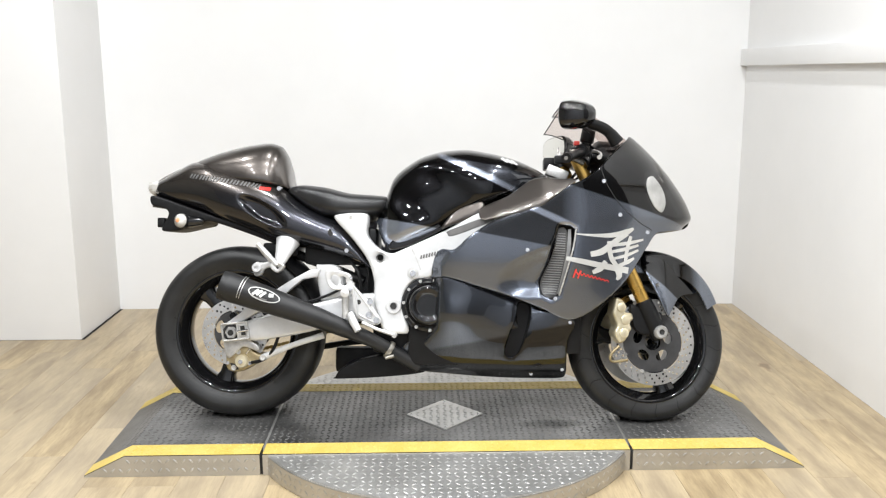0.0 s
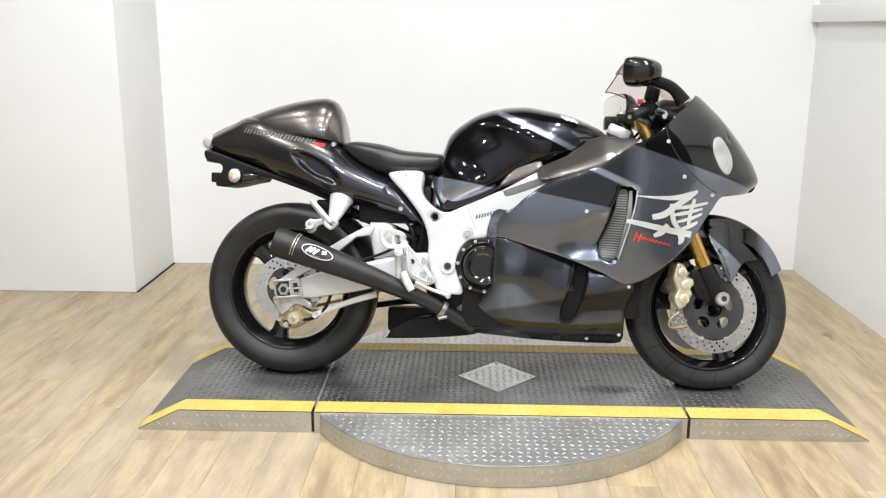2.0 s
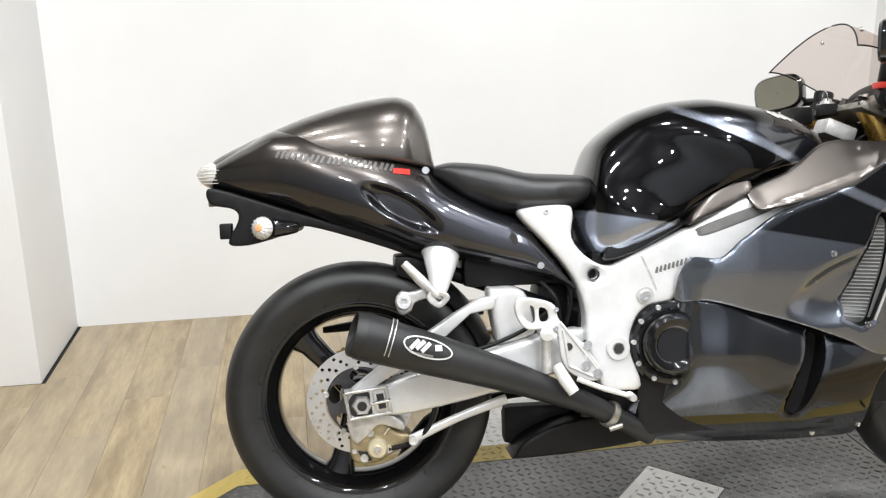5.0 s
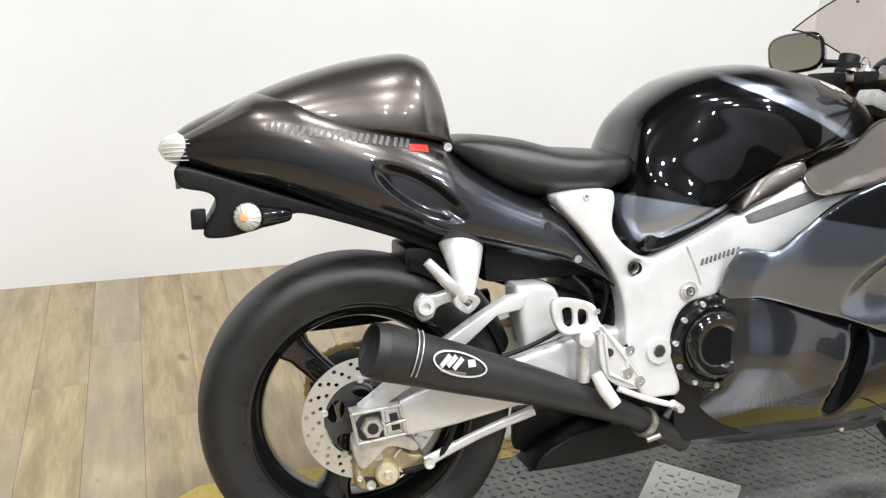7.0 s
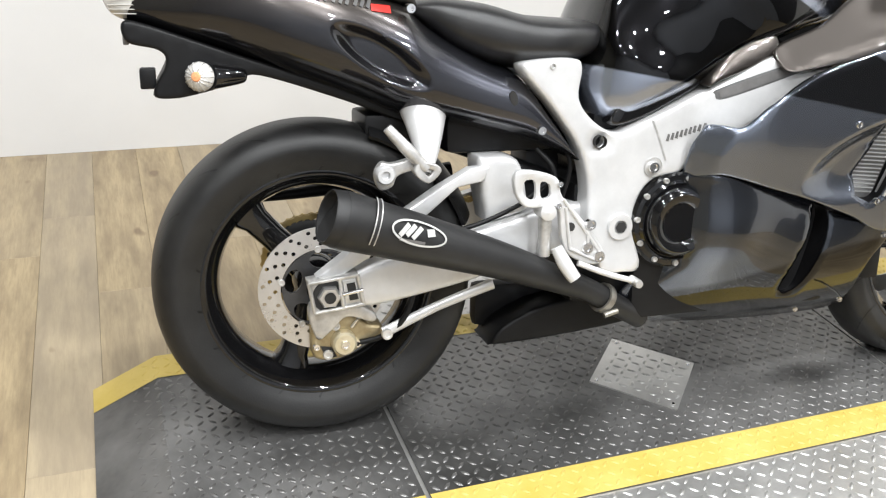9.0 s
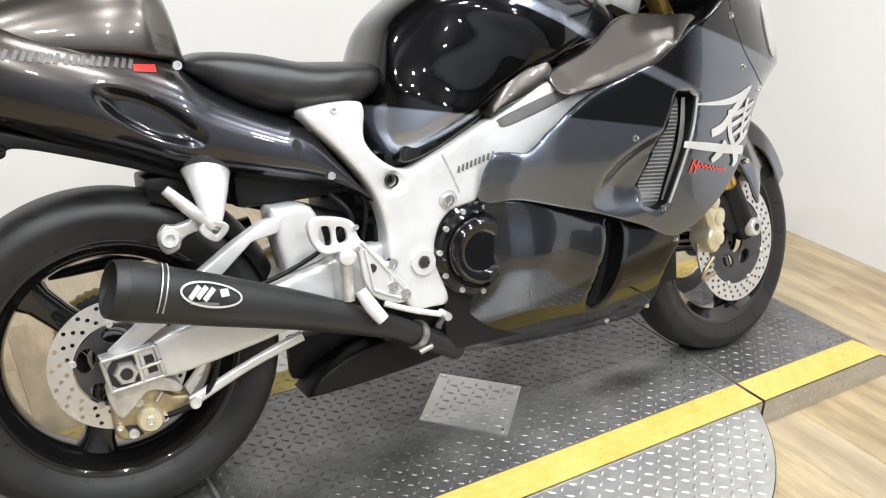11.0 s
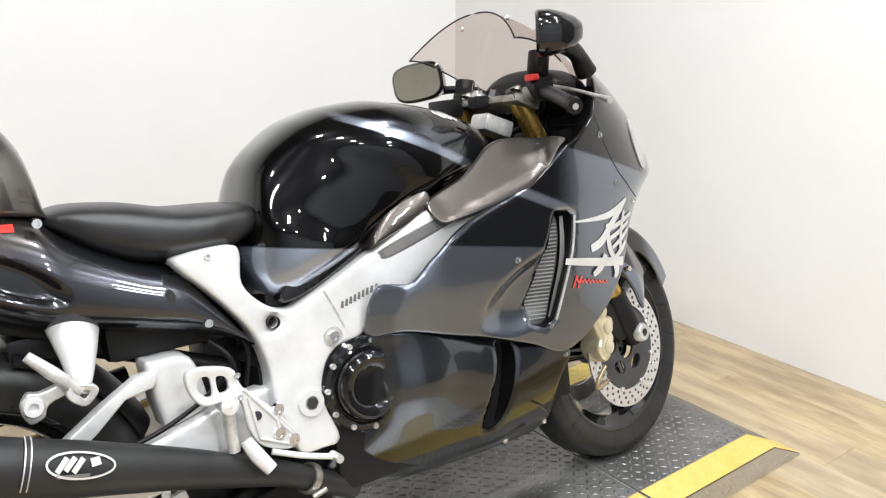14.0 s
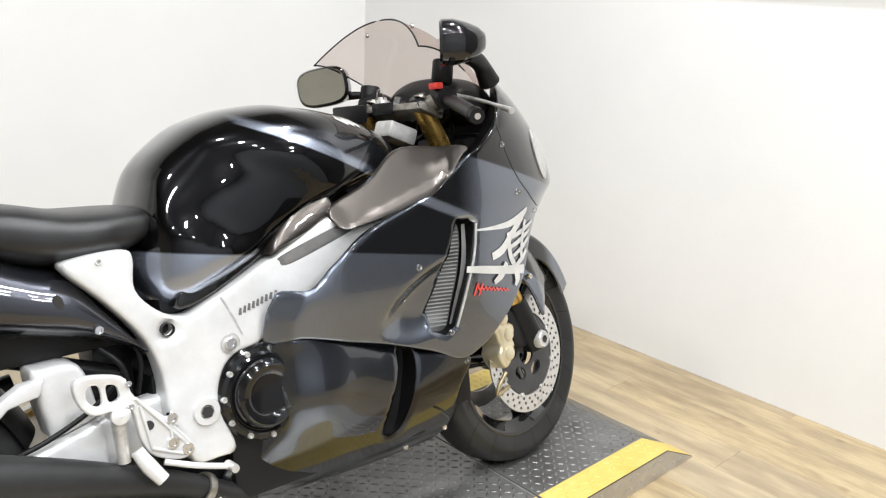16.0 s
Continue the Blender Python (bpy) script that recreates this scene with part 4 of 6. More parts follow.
# passenger hanger, folded peg and muffler bracket
hg = tube("passenger_hanger", [(-0.57, -0.085, 0.668), (-0.573, -0.112, 0.648), (-0.58, -0.155, 0.605), (-0.588, -0.186, 0.565), (-0.592, -0.193, 0.55)], [0.05, 0.045, 0.03, 0.017, 0.013], silver, bike, "satin silver passenger footrest hanger", 24, flat=0.8)
tube("folded_peg", [(-0.664, -0.2, 0.634), (-0.63, -0.203, 0.597), (-0.592, -0.206, 0.558)], [0.009, 0.012, 0.01], alloy, hg, "folded alloy passenger peg", 10, flat=0.7)
shell("peg_yoke", [(-0.606, 0.572), (-0.574, 0.566), (-0.566, 0.552), (-0.59, 0.532), (-0.616, 0.552)], 0.212, alloy, hg, [[(-0.6, 0.56), (-0.58, 0.556), (-0.59, 0.545)]], thick=0.02, roll=0.003)
br = shell("muffler_bracket", [(-0.685, 0.548), (-0.672, 0.57), (-0.65, 0.568), (-0.6, 0.578), (-0.595, 0.56), (-0.64, 0.545), (-0.652, 0.525), (-0.675, 0.52)], 0.19, alloy, hg, thick=0.012, roll=0.004, label="alloy muffler bracket")
lathe("bush", [(0.0, -0.196), (0.007, -0.196), (0.008, -0.205), (0.015, -0.205), (0.018, -0.2), (0.018, -0.18)], silver, br, "", 28, (-0.667, 0.549))

# exhaust
axis = [np.array(v) for v in ((-0.76, -0.24, 0.483), (-0.745, -0.238, 0.478), (-0.60, -0.218, 0.428), (-0.45, -0.197, 0.374), (-0.33, -0.178, 0.324), (-0.24, -0.16, 0.284), (-0.15, -0.137, 0.23), (-0.09, -0.117, 0.194))]
ex = tube("exhaust", axis, [0.052, 0.0525, 0.046, 0.037, 0.029, 0.0245, 0.0235, 0.0235], matte_black, bike, "matte black tapered slip-on muffler", 40)
d0 = axis[0] - axis[2]
d0 /= np.linalg.norm(d0)
m = Matrix.Translation(axis[0]) @ Vector(d0).to_track_quat("Z", "X").to_matrix().to_4x4()


def turned(name, profile, material, parent, label="", n=40, mat=None):
    """A lathe about z, then set by a matrix."""
    bm = bmesh.new()
    rings = [[bm.verts.new((r * math.cos(a), r * math.sin(a), z)) for a in np.linspace(0, 2 * math.pi, n, endpoint=False)] for r, z in profile]
    for p0, p1 in zip(rings, rings[1:]):
        for i in range(n):
            k = (i + 1) % n
            bm.faces.new((p0[i], p0[k], p1[k], p1[i]))
    if mat is not None:
        bm.transform(mat)
    bmesh.ops.recalc_face_normals(bm, faces=bm.faces)
    return part(name, bm, material, parent, label)


turned("tip", [(0.052, -0.002), (0.049, 0.022), (0.0475, 0.0245), (0.045, 0.023), (0.044, 0.003)], matte_black, ex, "open matte black tip", 40, m)
turned("tip_bore", [(0.0445, 0.016), (0.043, 0.002), (0.0, 0.0015)], dark_gap, ex, "", 40, m)


def along(q):
    P = catmull([tuple(v) for v in axis], 12)
    L = np.r_[0, np.cumsum(np.linalg.norm(np.diff(P, axis=0), axis=1))]
    c = np.array([np.interp(q, L, P[:, k]) for k in range(3)])
    e = np.array([np.interp(q + 0.01, L, P[:, k]) for k in range(3)])
    d = (e - c) / np.linalg.norm(e - c)
    return c, d, float(np.interp(q / L[-1], np.linspace(0, 1, 8), [0.052, 0.0525, 0.046, 0.037, 0.029, 0.0245, 0.0235, 0.0235]))


def on_muffler(q, ang, lift):
    c, d, r = along(q)
    return c + (r + lift) * (np.array((0, -1, 0)) * math.cos(ang) + (np.cross((0, -1, 0), d) / np.linalg.norm(np.cross((0, -1, 0), d))) * math.sin(ang))


def wrap(name, line, width, material, parent, label="", lift=0.0015, per=6, close=False):
    """A stripe laid on the muffler; line points are (distance along it, angle round it)."""
    P = catmull(line, per, close)
    if close:
        P = np.vstack((P, P[:1]))
    T = np.gradient(P * (1, 0.05), axis=0)
    T /= np.linalg.norm(T, axis=1)[:, None] + 1e-12
    verts, n = [], len(P)
    for k in (-0.5, 0.5):
        for (q, a), (tx, ty) in zip(P, T):
            verts.append(on_muffler(q - ty * width * k, a + tx * width * k / 0.05, lift))
    return finish(name, verts, [(i, i + 1, n + i + 1, n + i) for i in range(n - 1)], material, parent, label)


SGN = 1.0 if on_muffler(0.1, 0.5, 0)[2] > on_muffler(0.1, 0.0, 0)[2] else -1.0
ring_line = [(0.145 + 0.055 * math.cos(a), SGN * (0.38 + 0.42 * math.sin(a))) for a in np.linspace(0, 2 * math.pi, 16, endpoint=False)]
wrap("badge_ring", ring_line, 0.0035, decal_white, ex, "silver oval badge outline", close=True, per=3)
for q, a0, a1 in ((0.115, 0.15, 0.6), (0.128, 0.2, 0.62), (0.141, 0.15, 0.6)):
    wrap("badge_bar", [(q - 0.008, SGN * a0), (q + 0.006, SGN * a1)], 0.009, decal_white, ex, "", per=2)
wrap("badge_bar", [(0.16, SGN * 0.45), (0.175, SGN * 0.55)], 0.014, decal_white, ex, "", per=2)
wrap("badge_bar", [(0.108, SGN * 0.02), (0.16, SGN * 0.08)], 0.005, decal_grey, ex, "", per=2)
wrap("strap", [(0.062, SGN * a) for a in np.linspace(-0.4, 1.5, 9)], 0.011, matte_black, ex, "thin clamp strap", lift=0.002, per=2)
for dq in (-0.0045, 0.0045):
    wrap("strap_edge", [(0.062 + dq, SGN * a) for a in np.linspace(-0.4, 1.5, 9)], 0.0022, alloy, ex, "", lift=0.0032, per=2)
c, d, r = along(0.62)
mm = Matrix.Translation(c) @ Vector(d).to_track_quat("Z", "X").to_matrix().to_4x4()
turned("clamp", [(0.026, -0.008), (0.031, -0.008), (0.032, 0.0), (0.031, 0.008), (0.026, 0.008)], alloy_grimy, ex, "steel pipe clamp", 30, mm)
tube("clamp_bolt", [(c[0] - 0.01, c[1] - 0.03, c[2] - 0.028), (c[0] + 0.02, c[1] - 0.03, c[2] - 0.02)], 0.006, alloy_grimy, ex, "", 8)

# seat
sx = np.linspace(-0.588, -0.196, 44)
seat_top = curve([(-0.59, 0.84), (-0.575, 0.85), (-0.535, 0.858), (-0.452, 0.85), (-0.347, 0.826), (-0.26, 0.82), (-0.215, 0.815), (-0.196, 0.79)])
seat_low = curve([(-0.59, 0.828), (-0.562, 0.806), (-0.501, 0.756), (-0.43, 0.728), (-0.36, 0.722), (-0.297, 0.724), (-0.225, 0.742), (-0.196, 0.765)])
seat_half = curve([(-0.59, 0.055), (-0.57, 0.09), (-0.5, 0.125), (-0.4, 0.15), (-0.32, 0.15), (-0.24, 0.128), (-0.205, 0.1), (-0.196, 0.07)])
body("seat", sx, seat_top, seat_low, seat_half, vinyl, bike, "black vinyl rider seat", 3.2, 2.4, 0.5)

# tank
tx = np.r_[np.linspace(-0.25, -0.16, 20), np.linspace(-0.155, 0.40, 60)]
tank_top = curve([(-0.25, 0.735), (-0.235, 0.77), (-0.215, 0.827), (-0.19, 0.889), (-0.143, 0.931), (-0.08, 0.967), (0.006, 0.988), (0.069, 0.992), (0.155, 0.98), (0.239, 0.96), (0.324, 0.925), (0.38, 0.888), (0.40, 0.868)])
tank_low = curve([(-0.25, 0.715), (-0.236, 0.66), (-0.21, 0.618), (-0.175, 0.607), (-0.133, 0.622), (0.009, 0.69), (0.13, 0.755), (0.23, 0.79), (0.4, 0.83)])
tank_half = curve([(-0.25, 0.085), (-0.235, 0.118), (-0.2, 0.152), (-0.14, 0.176), (-0.06, 0.192), (0.05, 0.2), (0.14, 0.198), (0.23, 0.18), (0.32, 0.14), (0.38, 0.09), (0.40, 0.06)])


def knee(x, z):
    e = ((x + 0.045) / 0.17) ** 2 + ((z - 0.8 + 0.22 * x) / 0.095) ** 2
    return 0.1 * np.exp(-e ** 3 * 0.9)


tank = body("tank", tx, tank_top, tank_low, tank_half, paint_tank, bike, "gloss black fuel tank with grey flashes", 2.65, 3.0, 0.34, 96, knee)


def tank_side(x, z):
    """Half-width of the tank at a height above its waist."""
    zt, zb, w = tank_top(x), tank_low(x), tank_half(x)
    zc = zb + 0.34 * (zt - zb)
    up = np.clip((z - zc) / (zt - zc), 0, 0.999)
    return w * (1 - up ** 2.65) ** (1 / 2.65) * (1 - knee(x, z))


for k in range(3):
    ribbon("badge", [(0.205 + k * 0.017, 0.951 - k * 0.004), (0.228 + k * 0.017, 0.933 - k * 0.004)], [0.012, 0.007], tank_side, decal_white, tank, "silver tank badge", 0.002, per=3)
shell("tank_trim", [(-0.008, 0.692), (0.012, 0.728), (0.058, 0.769), (0.118, 0.793), (0.142, 0.788), (0.142, 0.756), (0.105, 0.732), (0.03, 0.706)], lambda x, z: 0.186 - 0.3 * np.clip(z - 0.7 - 0.5 * x, 0, 0.1), paint_gun, bike, thick=0.03, roll=0.01, label="gunmetal trim beside the tank")

# tail: hump, body, undertray, lamps
hx = np.r_[np.linspace(-1.09, -0.62, 60), np.linspace(-0.615, -0.568, 18)]
hump_top = curve([(-1.09, 0.868), (-1.07, 0.884), (-1.044, 0.898), (-0.936, 0.946), (-0.829, 0.985), (-0.722, 1.01), (-0.657, 1.017), (-0.618, 1.006), (-0.593, 0.972), (-0.58, 0.93), (-0.573, 0.88), (-0.568, 0.85)])
hump_low = curve([(-1.09, 0.85), (-1.0, 0.86), (-0.851, 0.87), (-0.707, 0.86), (-0.568, 0.836)])
hump_half = curve([(-1.09, 0.035), (-1.0, 0.075), (-0.9, 0.1), (-0.8, 0.118), (-0.7, 0.128), (-0.64, 0.122), (-0.6, 0.1), (-0.58, 0.085), (-0.568, 0.07)])
hump = body("hump", hx, hump_top, hump_low, hump_half, paint_gun, bike, "gunmetal solo seat hump", 2.0, 3.5, 0.12, 64)
bx = np.linspace(-1.085, -0.262, 200)
tail_top = curve([(-1.085, 0.87), (-1.0, 0.918), (-0.93, 0.95), (-0.88, 0.952), (-0.82, 0.937), (-0.75, 0.915), (-0.68, 0.893), (-0.6, 0.857), (-0.55, 0.815), (-0.5, 0.785), (-0.44, 0.755), (-0.377, 0.728), (-0.316, 0.648), (-0.28, 0.59), (-0.262, 0.562)])
tail_low = curve([(-1.085, 0.82), (-1.0, 0.79), (-0.9, 0.758), (-0.797, 0.715), (-0.693, 0.676), (-0.61, 0.64), (-0.507, 0.62), (-0.383, 0.592), (-0.284, 0.561), (-0.262, 0.55)])
tail_half = curve([(-1.085, 0.06), (-1.0, 0.1), (-0.9, 0.13), (-0.8, 0.148), (-0.7, 0.158), (-0.6, 0.16), (-0.5, 0.158), (-0.4, 0.16), (-0.3, 0.156), (-0.262, 0.15)])


def scallop(x, z):
    e = ((x + 0.652 + 0.55 * (z - 0.755)) / 0.062) ** 2 + ((z - 0.757 + 0.4 * (x + 0.652)) / 0.036) ** 2
    k = np.clip(1.3 - e, 0, 1)
    return 0.15 * k * k * (3 - 2 * k)


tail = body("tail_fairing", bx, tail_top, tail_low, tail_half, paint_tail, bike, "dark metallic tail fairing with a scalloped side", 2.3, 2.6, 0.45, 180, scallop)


def tail_side(x, z):
    zt, zb, w = tail_top(x), tail_low(x), tail_half(x)
    zc = zb + 0.45 * (zt - zb)
    up = np.clip(np.where(z > zc, (z - zc) / (zt - zc), (zc - z) / (zc - zb)), 0, 0.999)
    e = np.where(z > zc, 2.3, 2.6)
    return w * (1 - up ** e) ** (1 / e)


for i in range(21):
    x, z = -0.922 + i * 0.0115 + 0.0035 * (i // 3), 0.888 - i * 0.0019
    ribbon("model_bar", [(x - 0.004, z - 0.008), (x + 0.004, z + 0.008)], [0.0065, 0.0065], tail_side, decal_mid, tail, "grey model marking bar", 0.002, per=3)
ribbon("red_tag", [(-0.668, 0.843), (-0.63, 0.839)], [0.012, 0.013], tail_side, decal_red, tail, "red model tag", 0.002, per=3)
bolt(-0.596, 0.836, 0.118, 0.009, hump, chrome, 0.02)
bolt(-0.346, 0.616, 0.157, 0.0085, tail, chrome)
shell("slot", circle(-0.405, 0.679, 0.0075, 14, 0.014, 0.25), 0.1615, dark_gap, tail, thick=0.004, roll=0.001, smooth=False, label="dark slot")
tl = body("tail_lamp", np.linspace(-1.104, -1.04, 24), curve([(-1.104, 0.852), (-1.1, 0.863), (-1.088, 0.874), (-1.07, 0.879), (-1.052, 0.874), (-1.04, 0.86)]), curve([(-1.104, 0.848), (-1.1, 0.836), (-1.088, 0.824), (-1.07, 0.817), (-1.052, 0.822), (-1.04, 0.84)]), curve([(-1.104, 0.03), (-1.09, 0.055), (-1.07, 0.066), (-1.04, 0.07)]), lens_white, bike, "clear ribbed tail lamp lens", 2.6, 2.6, 0.5, 40)
for i in range(6):
    z = 0.829 + i * 0.0075
    k = 0.026 * math.sqrt(max(0.1, 1 - ((z - 0.848) / 0.031) ** 2))
    tube("lens_rib", [(-1.07 - k, -0.057, z), (-1.07, -0.0668, z), (-1.07 + k, -0.0695, z)], 0.0008, lens_white, tl, "", 6)
ut = shell("undertray", [(-1.075, 0.822), (-1.07, 0.788), (-1.02, 0.774), (-1.01, 0.75), (-1.034, 0.698), (-1.0, 0.69), (-0.95, 0.699), (-0.886, 0.717), (-0.85, 0.728), (-0.7, 0.68), (-0.61, 0.645), (-0.55, 0.63), (-0.56, 0.66), (-0.75, 0.72), (-0.9, 0.77), (-1.03, 0.815)], 0.085, satin_black, bike, thick=0.16, roll=0.006, label="black plastic undertray and plate holder")
block("plate_lamp", (-1.055, -0.07, 0.706), (-1.028, -0.03, 0.742), satin_black, ut, "", 0.004)
block("reflector", (-1.078, -0.06, 0.782), (-1.068, 0.06, 0.82), decal_grey, ut, "", 0.003)


def signal_pose(s):
    return Matrix.Translation((-0.952, s * 0.098, 0.729)) @ Vector((-0.4, s * 0.9, 0.08)).to_track_quat("Z", "Y").to_matrix().to_4x4()


for s in (-1, 1):
    sg = tube("turn_signal", [(-0.966, s * 0.08, 0.729), (-0.945, s * 0.084, 0.729), (-0.915, s * 0.083, 0.729), (-0.885, s * 0.08, 0.729), (-0.878, s * 0.078, 0.729)], [0.02, 0.026, 0.021, 0.015, 0.011], gloss_black, bike, "black stubby turn signal with clear lens", 28)
    turned("bezel", [(0.0265, -0.014), (0.0275, 0.0), (0.0262, 0.006)], satin_black, sg, "", 32, signal_pose(s))
    ln = turned("signal_lens", [(0.0262, 0.004), (0.0245, 0.013), (0.018, 0.02), (0.0085, 0.0235)], lens_white, sg, "clear faceted lens", 32, signal_pose(s))
    for a in np.arange(16) * math.pi / 8:
        rib = [signal_pose(s) @ Vector((r * math.cos(a), r * math.sin(a), h)) for r, h in ((0.0255, 0.007), (0.0245, 0.0135), (0.018, 0.0205), (0.009, 0.024))]
        tube("lens_facet", [tuple(v) for v in rib], 0.0009, alloy, ln, "", 5)
    turned("bulb", [(0.0095, 0.0225), (0.007, 0.026), (0.0, 0.027)], lens_amber, sg, "amber bulb", 16, signal_pose(s))
block("fender_tab", (-0.66, -0.07, 0.6), (-0.53, 0.07, 0.65), satin_black, ut, "", 0.01)

# ---- fairing ----
half_at = curve([(0.13, 0.075), (0.16, 0.1), (0.19, 0.14), (0.24, 0.172), (0.32, 0.203), (0.40, 0.219), (0.5, 0.24), (0.6, 0.26), (0.7, 0.266), (0.8, 0.277), (0.87, 0.284), (0.93, 0.275), (1.0, 0.24), (1.06, 0.19)])
tip_at = curve([(0.1, 0.98), (0.42, 0.96), (0.52, 0.86), (0.6, 0.825), (0.655, 0.845), (0.70, 0.875), (0.74, 0.91), (0.785, 0.896), (0.858, 0.852), (0.94, 0.79), (1.008, 0.728), (1.06, 0.675)])


def fair_w(x, z):
    x, z = np.asarray(x, float), np.asarray(z, float)
    w = half_at(z)
    u = np.clip((x - 0.4) / (tip_at(z) - 0.4), 0, 1)
    w = w * np.clip(1 - u * u, 0.0, 1) ** 0.54
    w = w * (1 - 0.22 * np.clip((0.12 - x) / 0.2, 0, 1) ** 2)
    w = w * (1 - 0.9 * np.clip(x - 0.28, 0, 1) * np.clip(0.4 - z, 0, 0.3) / 0.25)
    return np.maximum(w, 0.004)


REAR_RIM = np.array([(-0.09, 0.31), (-0.055, 0.345), (-0.045, 0.42), (-0.04, 0.512), (-0.036, 0.575), (-0.012, 0.618)])
TOP_RIM = np.array([(-0.012, 0.618), (0.035, 0.618), (0.06, 0.637), (0.09, 0.675), (0.18, 0.722), (0.325, 0.768)])


def turn_in(x, z, rim, reach):
    """1 at a rim line, falling to 0 a reach away from it."""
    p = np.c_[np.ravel(x), np.ravel(z)].astype(float)
    best = np.full(len(p), 1e9)
    for a, b in zip(rim, rim[1:]):
        s = np.clip(((p - a) @ (b - a)) / ((b - a) @ (b - a)), 0, 1)
        best = np.minimum(best, np.linalg.norm(p - a - s[:, None] * (b - a), axis=1))
    return np.clip(1 - best / reach, 0, 1).reshape(np.shape(x))


def upper_w(x, z):
    # a soft hollow behind the vent
    e = ((x - 0.37) / 0.17) ** 2 + ((z - 0.545 - 0.25 * (x - 0.37)) / 0.08) ** 2
    k = np.clip(1.2 - e, 0, 1)
    w = fair_w(x, z) - 0.026 * k * k * (3 - 2 * k) * np.clip((0.462 - 0.24 * (0.69 - z) - x) / 0.06, 0, 1)
    # the rear rim turns in along a crease, and the top rim rolls in towards the frame
    return w - 0.034 * turn_in(x, z, REAR_RIM, 0.036) * np.clip((0.2 - x) / 0.1, 0, 1) - 0.006 * turn_in(x, z, TOP_RIM, 0.02) ** 2 * np.clip((0.36 - x) / 0.1, 0, 1)


crease = curve([(-0.05, 0.53), (0.011, 0.524), (0.128, 0.489), (0.225, 0.460), (0.341, 0.417), (0.462, 0.376), (0.5, 0.36)])


def lower_w(x, z):
    d = np.clip(crease(x) - z, 0, 1)
    inset = 0.04 * np.exp(-d / 0.05) * np.clip((x - 0.0) / 0.22, 0, 1) * np.clip((0.44 - x) / 0.12, 0, 1)
    e = ((x - 0.03) / 0.09) ** 2 + ((z - 0.39) / 0.07) ** 2
    return fair_w(x, z) - inset + 0.03 * np.exp(-e) - 0.003 - 0.034 * turn_in(x, z, REAR_RIM, 0.036)


VENT = [(0.405, 0.704), (0.44, 0.703), (0.46, 0.69), (0.455, 0.645), (0.446, 0.604), (0.426, 0.53), (0.406, 0.46), (0.38, 0.444), (0.342, 0.462), (0.335, 0.51), (0.364, 0.57), (0.383, 0.64)]
SCOOP = [(0.268, 0.436), (0.3, 0.432), (0.312, 0.41), (0.303, 0.346), (0.275, 0.265), (0.248, 0.238), (0.22, 0.248), (0.23, 0.304), (0.255, 0.375)]
UPPER = [(-0.04, 0.512), (-0.036, 0.575), (-0.012, 0.618), (0.035, 0.618), (0.062, 0.636), (0.09, 0.662), (0.18, 0.72), (0.325, 0.768), (0.388, 0.805), (0.436, 0.841), (0.475, 0.857), (0.532, 0.897), (0.580, 0.949), (0.618, 0.984), (0.65, 1.014), (0.676, 1.034), (0.728, 0.993), (0.789, 0.936), (0.848, 0.856), (0.892, 0.772), (0.904, 0.734), (0.884, 0.701), (0.8, 0.686), (0.752, 0.676), (0.714, 0.622), (0.617, 0.487), (0.462, 0.376), (0.341, 0.417), (0.225, 0.460), (0.128, 0.489), (0.011, 0.522)]
LOWER = [(-0.04, 0.508), (0.011, 0.520), (0.128, 0.486), (0.225, 0.457), (0.341, 0.414), (0.46, 0.373), (0.442, 0.3), (0.441, 0.222), (0.442, 0.172), (0.424, 0.154), (0.345, 0.152), (0.18, 0.156), (0.030, 0.166), (-0.098, 0.178), (-0.14, 0.21), (-0.15, 0.26), (-0.128, 0.286), (-0.085, 0.31), (-0.055, 0.345), (-0.045, 0.42)]


def pocket(name, outline, w, depth, material, parent, label="", side=-1, shrink=0.85):
    """A recess behind an opening: its walls and its floor."""
    P = catmull(outline, 5, True)
    c = P.mean(0)
    rings = []
    for k, q in ((0.003, 1.01), (depth * 0.4, 1.0), (depth, shrink)):
        Q = c + (P - c) * q
        rings.append(np.c_[Q[:, 0], side * (w(P[:, 0], P[:, 1]) - k), Q[:, 1]])
    n = len(P)
    verts = np.concatenate(rings + [np.array([[c[0], side * (float(w(c[0], c[1])) - depth), c[1]]])])
    faces = [(i * n + j, i * n + (j + 1) % n, (i + 1) * n + (j + 1) % n, (i + 1) * n + j) for i in range(2) for j in range(n)]
    faces += [(2 * n + j, 2 * n + (j + 1) % n, 3 * n) for j in range(n)]
    return finish(name, verts, faces, material, parent, label, 50)


